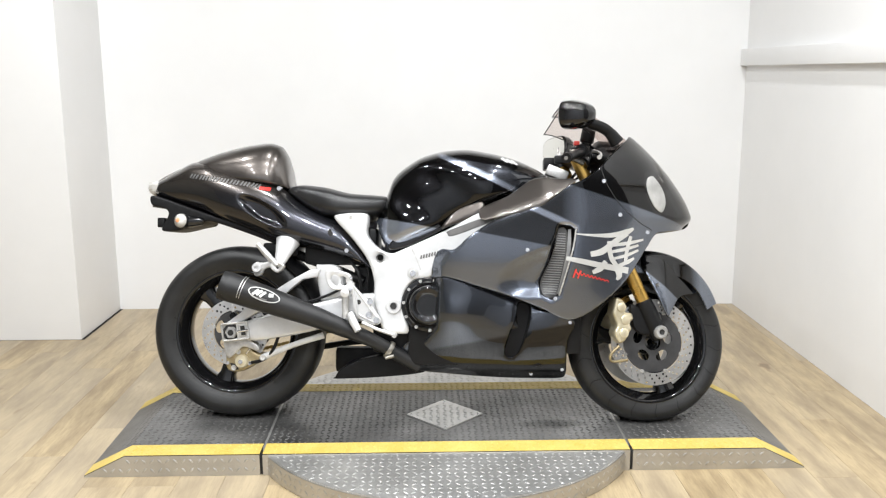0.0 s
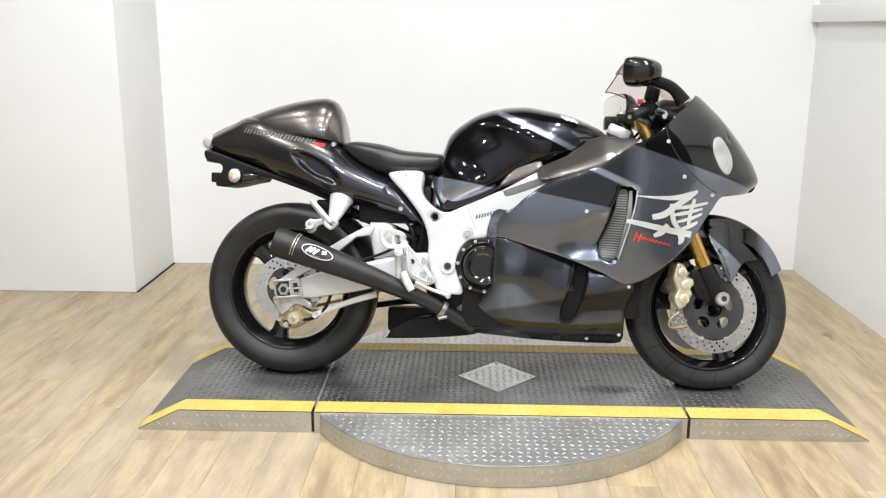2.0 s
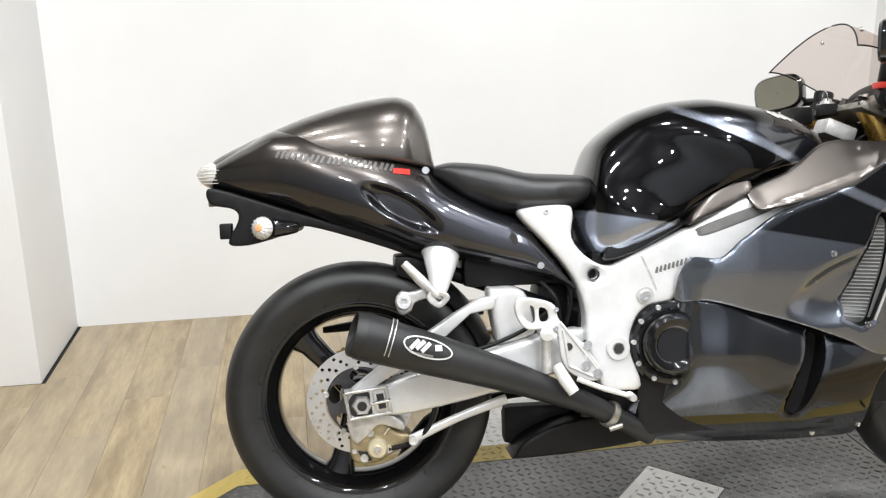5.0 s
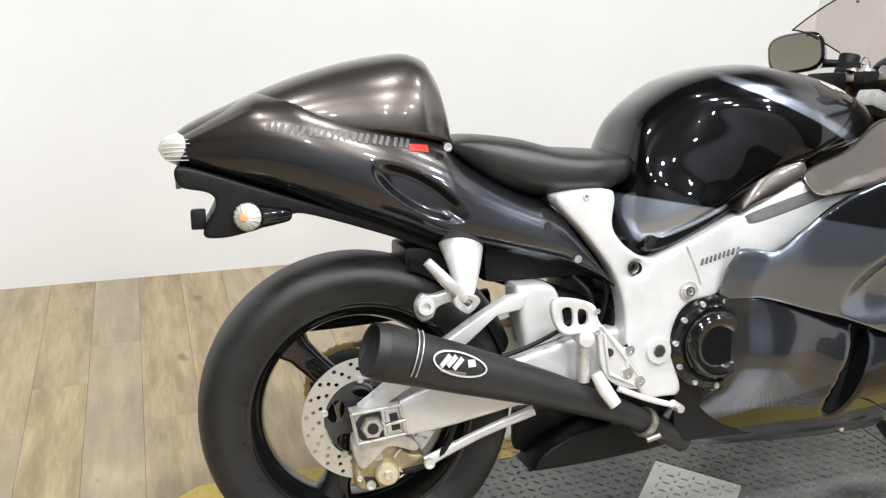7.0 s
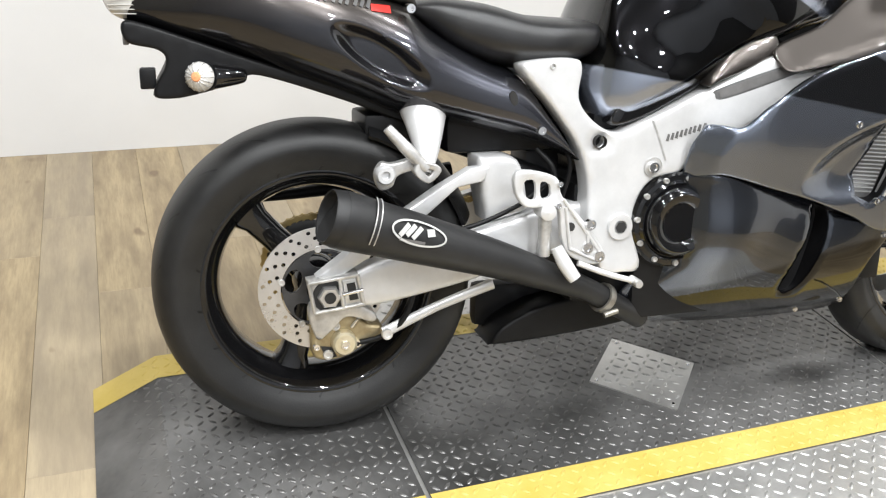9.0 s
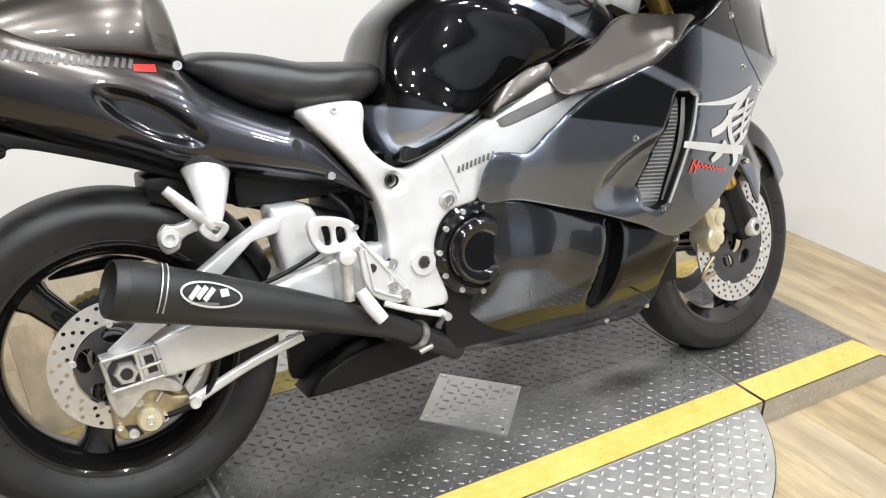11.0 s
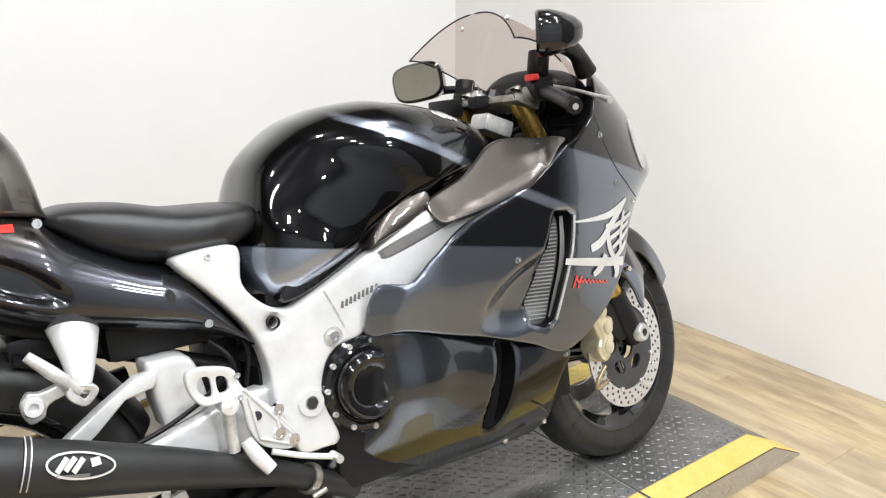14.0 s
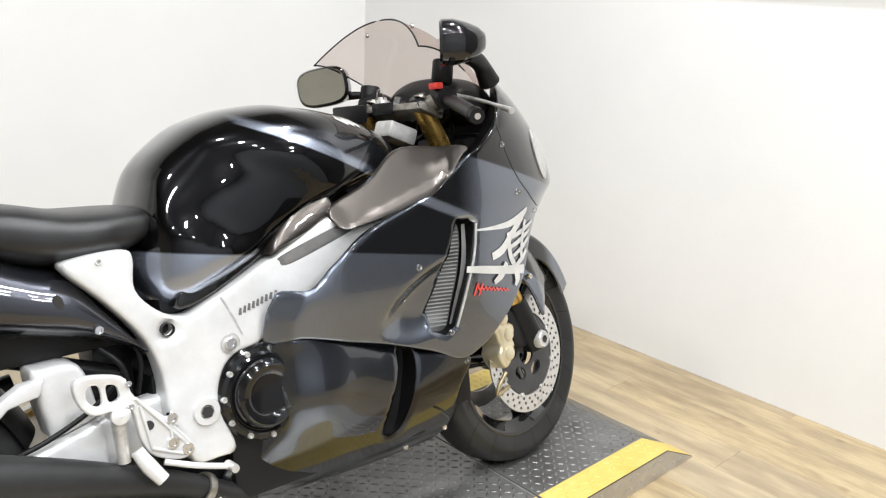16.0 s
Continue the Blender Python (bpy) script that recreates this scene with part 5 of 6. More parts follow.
for s in (-1, 1):
    up = shell("upper_fairing", UPPER, upper_w, paint_upper, bike, [VENT], thick=0.003, roll=0.005, step=0.009, side=s, label="dark grey and black gloss upper fairing", inner=satin_black, sharp=55)
    lo = shell("lower_fairing", LOWER, lower_w, paint_lower_shaded, bike, [SCOOP], thick=0.003, roll=0.005, step=0.01, side=s, label="gloss lower fairing with painted-in shade and a tall air slot", inner=satin_black, sharp=55)
    pocket("vent_duct", VENT, upper_w, 0.05, satin_black, up, "black air vent duct", s)
    pocket("slot_duct", SCOOP, lower_w, 0.05, gloss_black, lo, "black air slot", s, 0.8)
    if s > 0:
        continue
    grille_line = [(0.4, 0.69), (0.43, 0.688), (0.432, 0.61), (0.41, 0.5), (0.398, 0.458), (0.37, 0.452), (0.348, 0.47), (0.344, 0.51), (0.37, 0.57), (0.39, 0.63)]
    shell("grille", grille_line, lambda x, z: upper_w(x, z) - 0.03, grille_grey, up, thick=0.003, roll=0.001, label="grey slatted vent grille")
    for i in range(26):
        z = 0.466 + 0.0084 * i
        x0 = float(np.interp(z, [0.46, 0.51, 0.57, 0.63, 0.69], [0.356, 0.35, 0.374, 0.393, 0.404]))
        x1 = float(np.interp(z, [0.46, 0.5, 0.61, 0.69], [0.394, 0.405, 0.427, 0.427]))
        tube("grille_slat", [(x0, -float(upper_w(x0, z)) + 0.0285, z), (x1, -float(upper_w(x1, z)) + 0.0275, z - 0.002)], 0.0018, grille_pale, up, "", 6, smooth=False)
    ribbon("vent_fin", [(0.44, 0.69), (0.436, 0.6), (0.404, 0.464)], [0.01, 0.015, 0.006], fair_w, grille_pale, up, "pale fin inside the vent", -0.022)
    # thin bright tube drawn for the highlight along the vent's front edge
    tube("vent_lip", [(x, -float(upper_w(x, z)) - 0.001, z) for x, z in ((0.46, 0.69), (0.455, 0.645), (0.446, 0.604), (0.426, 0.53), (0.406, 0.46))], 0.003, alloy, up, "bright line added for the highlight on the vent edge", 8)
    for x, z in ((0.294, 0.618), (0.614, 0.741), (0.555, 0.856), (0.717, 0.683), (0.393, 0.449)):
        bolt(x, z, float(upper_w(x, z)), 0.0075, up, chrome, 0.004)
    for x, z in ((0.447, 0.365), (0.316, 0.172), (0.427, 0.19)):
        bolt(x, z, float(lower_w(x, z)), 0.0065, lo, chrome, 0.004)
    # painted emblem strokes and small red script as plain shapes
    strokes = [([(0.459, 0.674), (0.518, 0.67), (0.582, 0.67), (0.637, 0.681), (0.664, 0.695)], [0.003, 0.009, 0.016, 0.021, 0.008]),
               ([(0.642, 0.679), (0.592, 0.644), (0.552, 0.614), (0.512, 0.604)], [0.018, 0.02, 0.022, 0.018]),
               ([(0.577, 0.65), (0.579, 0.62), (0.588, 0.588), (0.613, 0.556)], [0.014, 0.016, 0.017, 0.013]),
               ([(0.588, 0.636), (0.647, 0.644), (0.703, 0.657)], [0.01, 0.013, 0.007]),
               ([(0.585, 0.613), (0.636, 0.623), (0.685, 0.637)], [0.01, 0.013, 0.008]),
               ([(0.597, 0.59), (0.642, 0.602), (0.685, 0.62)], [0.009, 0.012, 0.008]),
               ([(0.61, 0.564), (0.647, 0.579), (0.669, 0.592)], [0.012, 0.014, 0.008]),
               ([(0.655, 0.668), (0.643, 0.625), (0.636, 0.572)], [0.012, 0.014, 0.012]),
               ([(0.428, 0.59), (0.48, 0.58), (0.558, 0.564), (0.648, 0.548)], [0.014, 0.018, 0.02, 0.022]),
               ([(0.566, 0.58), (0.547, 0.556), (0.52, 0.541)], [0.016, 0.022, 0.012]),
               ([(0.606, 0.557), (0.615, 0.532), (0.606, 0.516)], [0.02, 0.022, 0.008])]
    for line, wd in strokes:
        ribbon("emblem_stroke", line, wd, upper_w, decal_white, up, "silver brush stroke emblem", 0.0015 + 0.0003 * (strokes.index((line, wd))))
    for x, h in ((0.458, 0.017), (0.474, 0.016)):
        ribbon("script_bar", [(x - 0.005, 0.54 - (x - 0.458) * 0.25 - h), (x + 0.005, 0.543 - (x - 0.458) * 0.25 + h * 0.5)], [0.005, 0.006], upper_w, decal_red, up, "red script bar", 0.0022, per=3)
    wave = [(0.456 + 0.0068 * i, 0.541 - 0.0017 * i + (0.0052 if i % 2 else -0.0042) * (1 - 0.02 * i)) for i in range(19)]
    ribbon("script_line", wave, [0.004, 0.0034, 0.003], upper_w, decal_red, up, "flowing red script", 0.0026, per=4)
    ribbon("panel_seam", [(0.545, 0.905), (0.556, 0.868), (0.575, 0.83), (0.62, 0.77), (0.68, 0.72), (0.735, 0.69)], [0.0024, 0.0024], upper_w, dark_gap, up, "", 0.0006)
    # headlamps
    shell("headlamp_bezel", [(0.708, 0.892), (0.752, 0.896), (0.796, 0.85), (0.846, 0.765), (0.85, 0.73), (0.79, 0.744), (0.738, 0.755), (0.706, 0.825)], lambda x, z: fair_w(x, z) + 0.0012, gloss_black, up, thick=0.002, roll=0.001, label="gloss black headlamp bezel")
    shell("headlamp_lens", [(0.718, 0.875), (0.744, 0.879), (0.777, 0.832), (0.785, 0.786), (0.769, 0.753), (0.741, 0.769), (0.717, 0.813), (0.71, 0.848)], lambda x, z: fair_w(x, z) + 0.005, lamp_glass, up, thick=0.002, roll=0.004, label="clear oval headlamp lens")

bp = shell("belly_pan", [(-0.405, 0.146), (-0.385, 0.175), (-0.34, 0.2), (-0.28, 0.22), (-0.15, 0.236), (-0.06, 0.2), (-0.08, 0.165), (-0.25, 0.145), (-0.4, 0.138)], 0.06, satin_black, bike, thick=0.09, roll=0.008, label="matte black belly pan")
block("exhaust_collector", (-0.42, 0.02, 0.15), (-0.12, 0.07, 0.25), satin_black, bike, "black exhaust collector above the belly pan", 0.02)
tube("stand_leg", [(-0.24, 0.1, 0.27), (-0.42, 0.13, 0.25), (-0.6, 0.17, 0.19), (-0.73, 0.235, -0.04)], 0.012, satin_black, bike, "black side stand leg", 10)
block("stand_foot", (-0.77, 0.215, -0.054), (-0.7, 0.265, -0.042), brass, bike, "", 0.003)

# cockpit side panels
for s in (-1, 1):
    base = lambda x: 0.722 + 0.36 * (x - 0.15)
    shell("cockpit_panel", [(0.128, 0.735), (0.135, 0.768), (0.228, 0.81), (0.3, 0.862), (0.346, 0.874), (0.4, 0.868), (0.45, 0.866), (0.462, 0.857), (0.436, 0.841), (0.388, 0.803), (0.321, 0.758), (0.228, 0.735), (0.15, 0.722)], lambda x, z: np.clip(fair_w(x, base(x)) * (0.88 + 0.12 * np.clip((x - 0.15) / 0.2, 0, 1)) - 0.9 * np.clip(z - base(x), 0, 0.2), 0.09, 0.4), paint_gun, bike, thick=0.004, roll=0.004, side=s, label="gunmetal panel between tank and fairing", inner=satin_black)

# dark inner cowl sheets between the fairing rim and the fork
for s in (-1, 1):
    rim_line = catmull([(0.40, 0.812), (0.475, 0.856), (0.532, 0.895), (0.58, 0.947), (0.618, 0.982), (0.65, 1.008)], 5)
    rings = []
    for x, z in rim_line:
        y = float(fair_w(x, z)) - 0.004
        rings.append([(x + 0.03 * k, s * (y - (y - 0.1) * k ** 0.8), z - 0.01 - 0.085 * k) for k in np.linspace(0, 1, 7)] + [(x + 0.03 * k, s * (y - 0.004 - (y - 0.1) * k ** 0.8), z - 0.016 - 0.085 * k) for k in np.linspace(1, 0, 7)])
    loft("inner_panel", rings, satin_black, bike, "black inner cockpit panel")

# windscreen
mid = catmull([(0.72, 0.972), (0.66, 1.035), (0.58, 1.095), (0.5, 1.142), (0.435, 1.166)], 6)
rings, edge = [], []
for i, (x, z) in enumerate(mid):
    s = i / (len(mid) - 1)
    hw, b, dz = 0.17 + 0.06 * math.sin(min(1, s * 1.3) * math.pi / 2) - 0.012 * s, 0.14 * (1 - s) + 0.055 * s, 0.012 + 0.07 * s
    row = [(x - b * abs(u) ** 2.2, hw * u, z - dz * abs(u) ** 2.2) for u in np.linspace(-1, 1, 25)]
    rings.append(row)
ws = loft("windscreen", rings, screen_mat, bike, "smoked clear acrylic windscreen with dark rim", False, 40, False)
top_edge = [r[0] for r in rings[9:]] + rings[-1][1:-1] + [r[-1] for r in rings[:8:-1]]
tube("screen_rim", top_edge, 0.002, satin_black, ws, "dark rubber rim", 6, smooth=False)
for u in (7, 17):
    q = rings[-5][u]
    bm = bmesh.new()
    bmesh.ops.create_uvsphere(bm, u_segments=10, v_segments=6, radius=0.006, matrix=Matrix.Translation(q))
    part("screw", bm, chrome, ws)

# mirrors
for s in (-1, 1):
    c = np.array((0.476, -0.25, 1.088)) if s < 0 else np.array((0.462, 0.292, 1.03))
    big = 1.12
    ax = np.array((0.79, s * 0.61, -0.06))
    ax /= np.linalg.norm(ax)
    lat = np.array((-0.6, s * 0.79, -0.1))
    lat -= ax * (lat @ ax)
    lat /= np.linalg.norm(lat)
    upv = np.cross(ax, lat)
    rings = []
    for q, ra, rb in ((-0.05, 0.058, 0.041), (-0.044, 0.063, 0.045), (-0.02, 0.062, 0.045), (0.01, 0.05, 0.038), (0.035, 0.034, 0.028), (0.05, 0.017, 0.016), (0.053, 0.004, 0.004)):
        ring = []
        for a in np.linspace(0, 2 * math.pi, 36, endpoint=False):
            ca, sa = math.cos(a), math.sin(a)
            ring.append(c + ax * q + big * lat * ra * np.sign(ca) * abs(ca) ** 0.62 + big * upv * rb * np.sign(sa) * abs(sa) ** 0.62)
        rings.append(ring)
    mi = loft("mirror", rings, gloss_black, bike, "black teardrop mirror on a short stalk")
    glass = []
    for k in (0.93, 0.02):
        glass.append([c - ax * 0.0512 + big * lat * 0.061 * k * np.sign(math.cos(a)) * abs(math.cos(a)) ** 0.62 + big * upv * 0.0425 * k * np.sign(math.sin(a)) * abs(math.sin(a)) ** 0.62 for a in np.linspace(0, 2 * math.pi, 36, endpoint=False)])
    loft("mirror_glass", glass, mirror_mat, mi, "mirror glass", False)
    tube("stalk", [tuple(c + (0.03, -s * 0.03, -0.025)), (0.55, s * 0.205, 1.052 if s < 0 else 1.0), (0.582, s * 0.19, 1.035 if s < 0 else 0.985), (0.612, s * 0.178, 1.0 if s < 0 else 0.965)], [0.018, 0.02, 0.02, 0.026] if s < 0 else [0.012, 0.008, 0.008, 0.012], satin_black, mi, "black rubber mirror stalk", 14)

# front end: fork, clamps, bars, levers, instruments
f0, f1 = np.array((0.478, 0.945)), np.array((0.772, 0.32))
fd = (f1 - f0) / np.linalg.norm(f1 - f0)
for s in (-1, 1):
    y = s * 0.1
    P = lambda q: (f0[0] + fd[0] * q, y, f0[1] + fd[1] * q)
    fk = tube("fork_leg", [P(-0.01), P(0.59)], 0.0245, gold, bike, "gold upside-down fork tube", 24, smooth=False)
    tube("axle_carrier", [P(0.565), P(0.59), P(0.69), P(0.715)], [0.029, 0.031, 0.034, 0.028], satin_black, fk, "black axle carrier", 18)
    lathe("axle_clamp", [(0.0, s * 0.134), (0.009, s * 0.134), (0.01, s * 0.142), (0.02, s * 0.142), (0.024, s * 0.136), (0.026, s * 0.11)], alloy, fk, "bright hollow axle end", 28, (0.772, 0.32))
    lathe("axle_bore", [(0.0, s * 0.1345), (0.01, s * 0.1425)], dark_gap, fk, "", 20, (0.772, 0.32))
    tube("cap", [P(-0.035), P(-0.01)], [0.02, 0.024], matte_black, fk, "", 20, smooth=False)
    cal = shell("front_caliper", [(0.61, 0.444), (0.636, 0.434), (0.648, 0.41), (0.645, 0.394), (0.668, 0.386), (0.673, 0.366), (0.661, 0.352), (0.667, 0.332), (0.655, 0.314), (0.643, 0.29), (0.621, 0.28), (0.606, 0.3), (0.6, 0.322), (0.609, 0.343), (0.603, 0.366), (0.595, 0.39), (0.6, 0.42)], 0.128, caliper_gold, fk, thick=0.05, roll=0.012, side=s, label="pale gold six-piston front caliper")
    for x, z in ((0.628, 0.408), (0.642, 0.364), (0.636, 0.316)):
        lathe("piston_bulge", [(0.0, s * 0.133), (0.012, s * 0.1328), (0.017, s * 0.131), (0.021, s * 0.115)], caliper_gold, cal, "", 22, (x, z))
    shell("caliper_bracket", [(0.67, 0.42), (0.72, 0.39), (0.75, 0.33), (0.72, 0.31), (0.68, 0.34)], 0.11, satin_black, fk, thick=0.02, roll=0.004, side=s)
    tube("front_hose", [(0.62, s * 0.12, 0.27), (0.59, s * 0.115, 0.24), (0.6, s * 0.1, 0.215), (0.66, s * 0.09, 0.22)], 0.005, brass if s < 0 else satin_black, fk, "", 8)
tc_ob = block("triple_clamp", (-0.04, -0.13, -0.009), (0.028, 0.13, 0.009), alloy_grimy, bike, "bare alloy upper triple clamp", 0.004, pose(0.478, 0, 0.945, 0, 25, 0))
block("lower_clamp", (-0.04, -0.13, -0.016), (0.03, 0.13, 0.016), satin_black, bike, "", 0.006, pose(0.575, 0, 0.745, 0, 25, 0))
turned("stem_nut", [(0.0, 0.03), (0.014, 0.03), (0.016, 0.012), (0.022, 0.01), (0.022, 0.0)], chrome, tc_ob, "steering stem nut", 6, pose(0.465, 0, 0.955, 0, 25, 0))
tube("key_ring", [(0.42 + 0.0, 0.014 * math.cos(a), 0.99 + 0.016 * math.sin(a)) for a in np.linspace(0, 2 * math.pi, 20)], 0.0016, chrome, tc_ob, "steel key ring", 6, smooth=False)
block("ignition", (0.405, -0.02, 0.945), (0.445, 0.02, 0.975), satin_black, tc_ob, "", 0.006)
for s in (-1, 1):
    g = tube("handlebar_grip", [(0.49, s * 0.165, 0.968), (0.462, s * 0.24, 0.952), (0.425, s * 0.33, 0.93)], [0.0155, 0.016, 0.0155], vinyl, bike, "black rubber handlebar grip", 20)
    e = np.array((-0.037, s * 0.09, -0.022))
    e /= np.linalg.norm(e)
    q = np.array((0.425, s * 0.33, 0.93))
    tube("bar_end", [q, q + e * 0.02], [0.0185, 0.017], satin_black, g, "black bar-end weight", 20, smooth=False)
    tube("end_screw", [q + e * 0.0195, q + e * 0.0215], 0.007, chrome, g, "", 12, smooth=False)
    sb = tube("switch_box", [(0.5, s * 0.125, 0.98), (0.488, s * 0.168, 0.97)], 0.026, satin_black, bike, "black switch housing", 14, smooth=False)
    if s < 0:
        block("kill_switch", (0.462, -0.165, 0.993), (0.482, -0.135, 1.008), red_plastic, sb, "red kill switch", 0.003)
    tube("lever", [(0.535, s * 0.14, 0.975), (0.548, s * 0.2, 0.962), (0.545, s * 0.27, 0.945), (0.53, s * 0.335, 0.93)], [0.007, 0.0045, 0.004, 0.008], alloy, bike, "bare alloy hand lever", 10)
    res = turned("reservoir", [(0.0, 0.03), (0.022, 0.03), (0.025, 0.026), (0.025, -0.02), (0.02, -0.026), (0.0, -0.026)], satin_black, bike, "black brake fluid reservoir", 24, pose(0.515, s * 0.125, 1.03, 0, 12, 0) if s < 0 else pose(0.5, 0.16, 0.992, 0, 12, 0))
    tube("clip_on", [(0.478, s * 0.1, 0.955), (0.495, s * 0.14, 0.972)], 0.022, alloy_grimy, bike, "", 16, smooth=False)
block("steering_damper", (-0.03, -0.075, -0.02), (0.05, -0.01, 0.02), alloy, bike, "bright metal steering damper body", 0.008, pose(0.40, -0.02, 0.905, 0, 22, 0))
for s in (-1, 1):
    turned("clamp_bolt", [(0.0, 0.006), (0.004, 0.006), (0.0055, 0.009), (0.0085, 0.009), (0.009, 0.0)], chrome, tc_ob, "", 14, pose(0.448, s * 0.118, 0.96, 0, -20, 0))
    turned("fork_adjuster", [(0.0, 0.01), (0.008, 0.01), (0.009, 0.005), (0.016, 0.004), (0.017, 0.0)], alloy_grimy, tc_ob, "worn alloy fork adjuster", 16, pose(0.466, s * 0.1, 0.975, 0, 25, 0))
tube("front_hose", [(0.5, -0.13, 1.0), (0.53, -0.08, 0.985), (0.525, -0.02, 0.95), (0.54, 0.02, 0.9)], 0.0048, satin_black, bike, "black brake hose", 8)
tube("throttle_cable", [(0.49, -0.155, 0.955), (0.52, -0.12, 0.925), (0.5, -0.06, 0.895), (0.44, -0.03, 0.86)], 0.0042, satin_black, bike, "black throttle cable", 8)
turned("ignition_barrel", [(0.0, 0.012), (0.01, 0.012), (0.011, 0.006), (0.017, 0.004), (0.018, -0.01)], alloy, tc_ob, "bright ignition barrel", 20, pose(0.425, 0, 0.975, 0, 8, 0))
block("cable_clamp", (0.37, 0.06, 0.93), (0.42, 0.14, 0.975), satin_black, bike, "", 0.006)
tube("brake_line", [(0.52, -0.12, 1.0), (0.56, -0.1, 0.96), (0.58, -0.06, 0.88), (0.6, -0.05, 0.78)], 0.005, satin_black, bike, "", 8)
tube("clutch_cable", [(0.52, 0.15, 0.99), (0.5, 0.05, 0.93), (0.46, -0.05, 0.88), (0.4, -0.07, 0.82)], 0.005, satin_black, bike, "", 8)
dash = body("instrument_hood", np.linspace(0.53, 0.68, 16), curve([(0.53, 0.995), (0.56, 1.024), (0.62, 1.02), (0.68, 0.985)]), curve([(0.53, 0.93), (0.6, 0.9), (0.68, 0.9)]), curve([(0.53, 0.14), (0.6, 0.155), (0.68, 0.12)]), satin_black, bike, "black instrument hood", 2.4, 2.4, 0.4, 40)
for y in (-0.075, 0, 0.075):
    turned("dial", [(0.0, 0.004), (0.028, 0.004), (0.032, 0.007), (0.033, 0.0)], decal_grey if y else gloss_black, dash, "instrument dial", 28, pose(0.5275, y, 0.952, 0, -70, 0))
block("inner_cowl", (0.58, -0.1, 0.72), (0.72, 0.1, 0.88), satin_black, bike, "black headlamp housing behind the nose", 0.03)
block("radiator", (0.44, -0.16, 0.25), (0.49, 0.16, 0.62), satin_black, bike, "black radiator", 0.006)

# front mudguard
rings = []
for a in np.linspace(radians(29), radians(128), 40):
    s = (math.degrees(a) - 29) / 99
    depth = 0.035 + 0.03 * math.exp(-((s - 0.6) / 0.25) ** 2)
    lip = 0.03 * (1 - min(1, s / 0.12)) ** 2
    ro = 0.302 + 0.036 * math.sin(min(1, s / 0.6) * math.pi / 2)
    prof = []
    for t in np.linspace(-1, 1, 29):
        u = abs(t)
        if u < 0.6:
            k = u / 0.6
            r_, y_ = ro - 0.024 * k ** 2.5, 0.074 * math.sin(k * math.pi / 2)
        else:
            k = (u - 0.6) / 0.4
            r_, y_ = ro - 0.024 - depth * k, 0.074 + 0.008 * k
        prof.append((r_, math.copysign(y_, t) if t else 0.0))
    fullring = [(0.757 + r_ * math.cos(a), y_, 0.286 + r_ * math.sin(a)) for r_, y_ in prof]
    fullring += [(0.757 + (r_ - 0.003) * math.cos(a), y_ * 0.955, 0.286 + (r_ - 0.003) * math.sin(a)) for r_, y_ in reversed(prof)]
    rings.append(fullring)
fm = loft("front_mudguard", rings, paint_slate, bike, "dark grey gloss front mudguard", True, 50)
for s in (-1, 1):
    shell("mudguard_side", [(0.725, 0.6), (0.732, 0.53), (0.757, 0.47), (0.79, 0.39), (0.806, 0.378), (0.82, 0.4), (0.86, 0.449), (0.93, 0.462), (0.935, 0.5), (0.87, 0.555), (0.8, 0.592)], lambda x, z: 0.132 - 0.055 * np.clip((z - 0.42) / 0.17, 0, 1) ** 1.5 - 0.055 * np.clip((x - 0.8) / 0.13, 0, 1), paint_slate, fm, thick=0.003, roll=0.005, side=s, label="grey side lobe of the mudguard")
bolt(0.765, 0.49, 0.125, 0.007, fm, chrome)

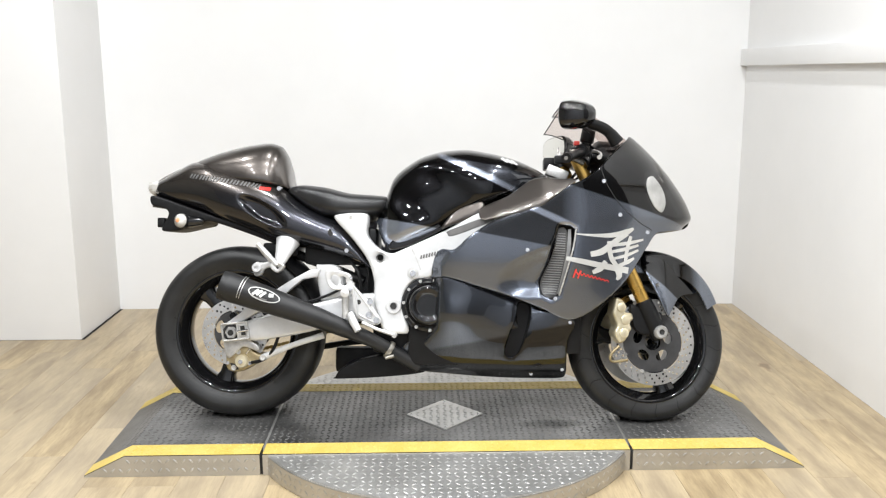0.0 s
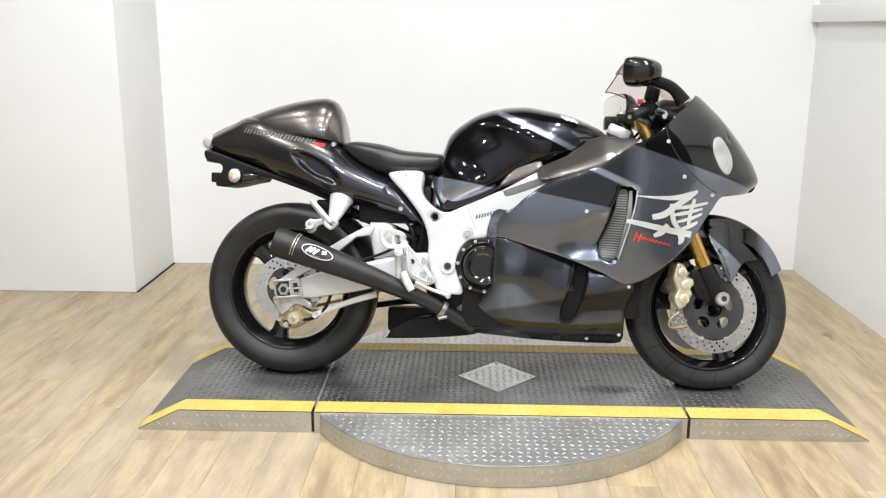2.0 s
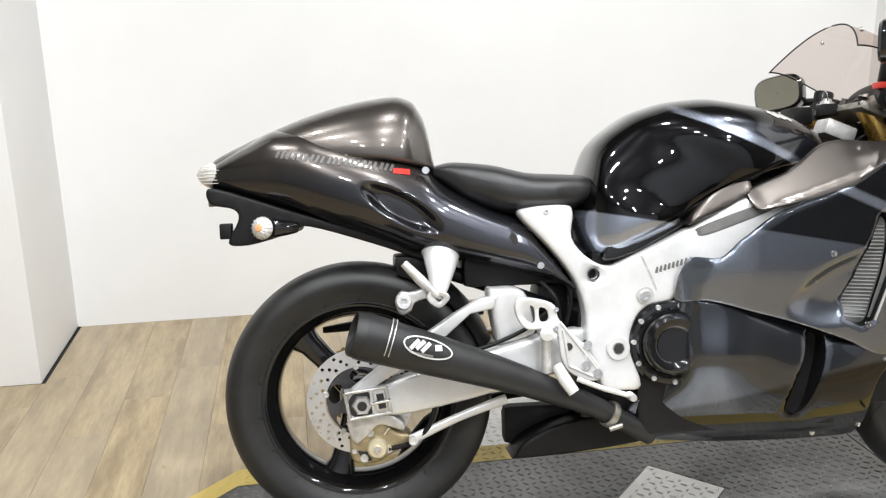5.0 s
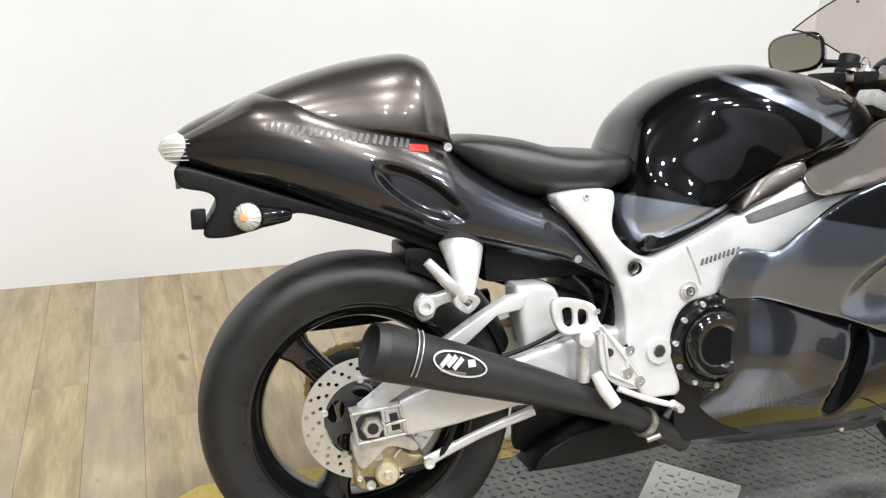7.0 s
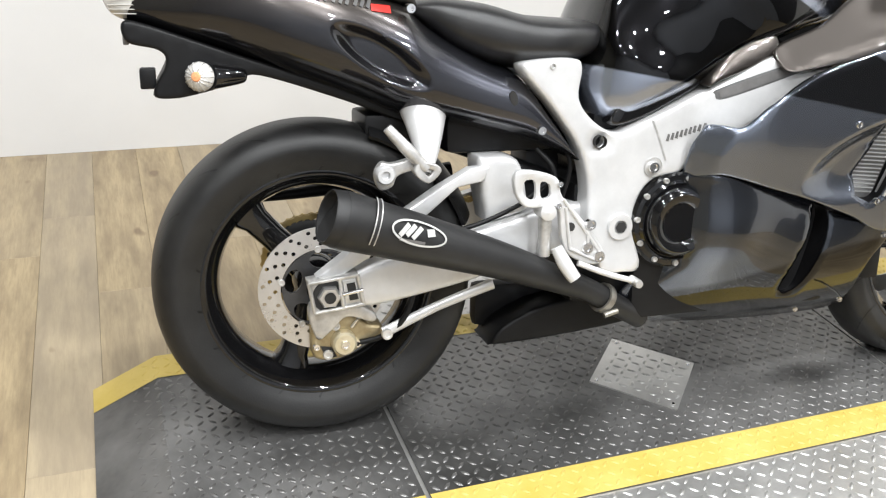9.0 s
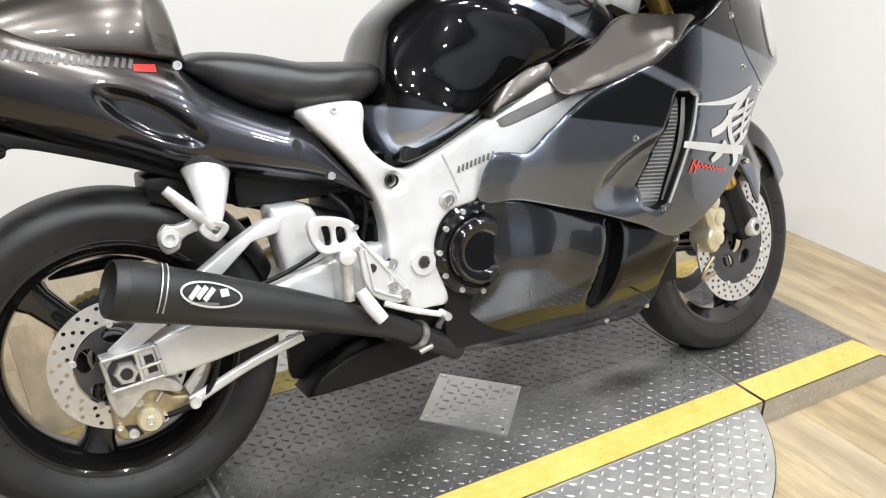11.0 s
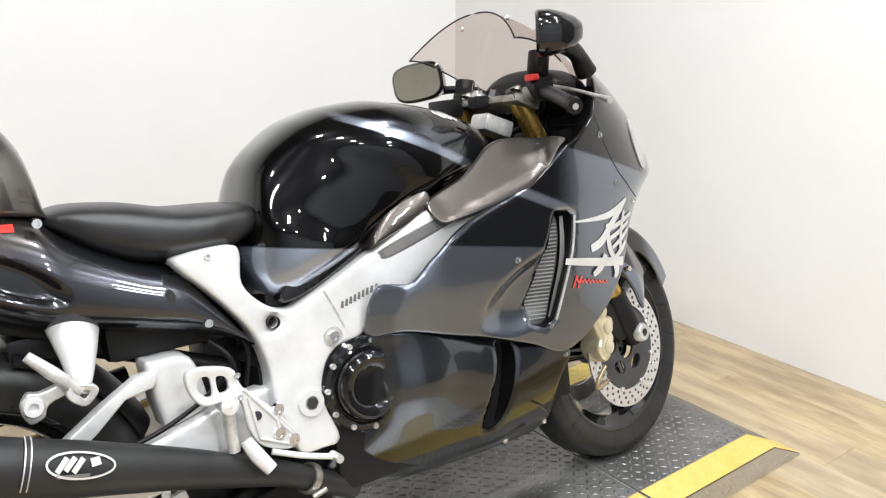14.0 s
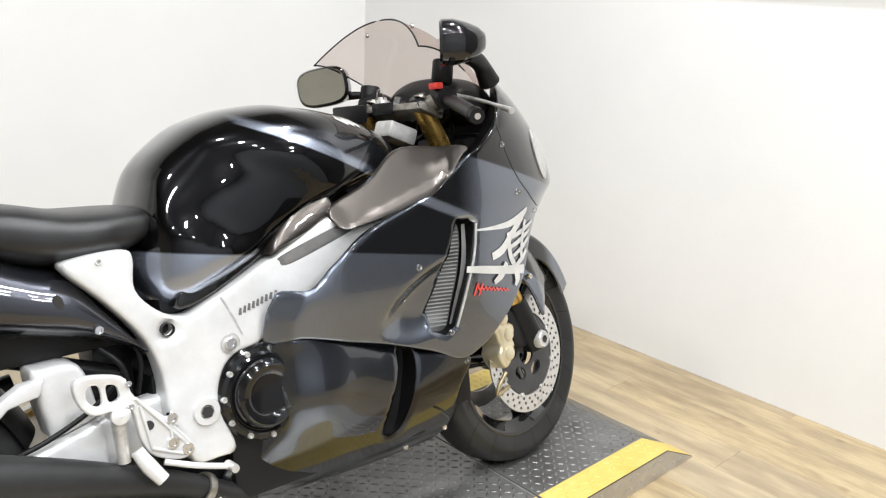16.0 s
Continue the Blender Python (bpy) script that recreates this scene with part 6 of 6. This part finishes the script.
# the front end is turned a little to the left, and the tail sits slightly further back
steer = Matrix.Translation((f0[0] - 0.035, 0, f0[1])) @ Matrix.Rotation(radians(11), 4, Vector((-fd[0], 0, -fd[1]))) @ Matrix.Translation((-f0[0] + 0.035, 0, -f0[1]))
for ob in bike.children:
    kind_name = ob.name.split(".")[0]
    if kind_name in ("front_wheel", "front_mudguard", "fork_leg"):
        ob.matrix_basis = Matrix.Translation((-0.014, 0.008, -0.003)) @ steer @ ob.matrix_basis
    if kind_name in ("undertray", "turn_signal"):
        ob.matrix_basis = Matrix.Translation((-0.01, 0, -0.006)) @ ob.matrix_basis
    if kind_name == "tail_lamp":
        ob.matrix_basis = Matrix.Translation((-0.012, 0, 0)) @ ob.matrix_basis
    if kind_name == "hump":
        ob.matrix_basis = Matrix.Translation((0, 0, 0.005)) @ ob.matrix_basis
    if kind_name in ("hump", "tail_fairing", "tail_lamp", "undertray", "turn_signal"):
        ob.matrix_basis = Matrix.Translation((0, 0, -0.003)) @ Matrix.Diagonal((1.012, 1, 1, 1)) @ ob.matrix_basis

# ---- floor planks, last ----
PW, PL = 0.152, 1.22
plank_meshes = {}


def plank_mesh(length, width):
    key = (round(length, 3), round(width, 3))
    if key not in plank_meshes:
        bm = bmesh.new()
        bmesh.ops.create_cube(bm, size=1)
        for v in bm.verts:
            v.co = Vector((v.co.x * (width - 0.0006), v.co.y * (length - 0.0006), v.co.z * 0.006 - 0.003))
        bmesh.ops.bevel(bm, geom=[e for e in bm.edges if all(v.co.z > -0.001 for v in e.verts)], offset=0.0005, segments=1, affect="EDGES")
        me = bpy.data.meshes.new("plank")
        bm.to_mesh(me)
        bm.free()
        me.materials.append(oak)
        plank_meshes[key] = me
    return plank_meshes[key]


rng = random.Random(4)
nx = math.ceil((X1 - X0) / PW)
for i in range(nx):
    xa = X0 + i * PW
    xb = min(xa + PW, X1)
    y = Y0 - rng.choice((0.2, 0.45, 0.7, 0.95, 1.1))
    end = Y1 if xa > PILLAR_X - 0.02 else PILLAR_Y
    while y < end:
        a, b = max(y, Y0), min(y + PL, end)
        if b - a > 0.02:
            ob = new("plank", plank_mesh(b - a, xb - xa))
            ob.parent = FLOOR
            ob.matrix_local = pose((xa + xb) / 2, (a + b) / 2, 0)
        y += PL
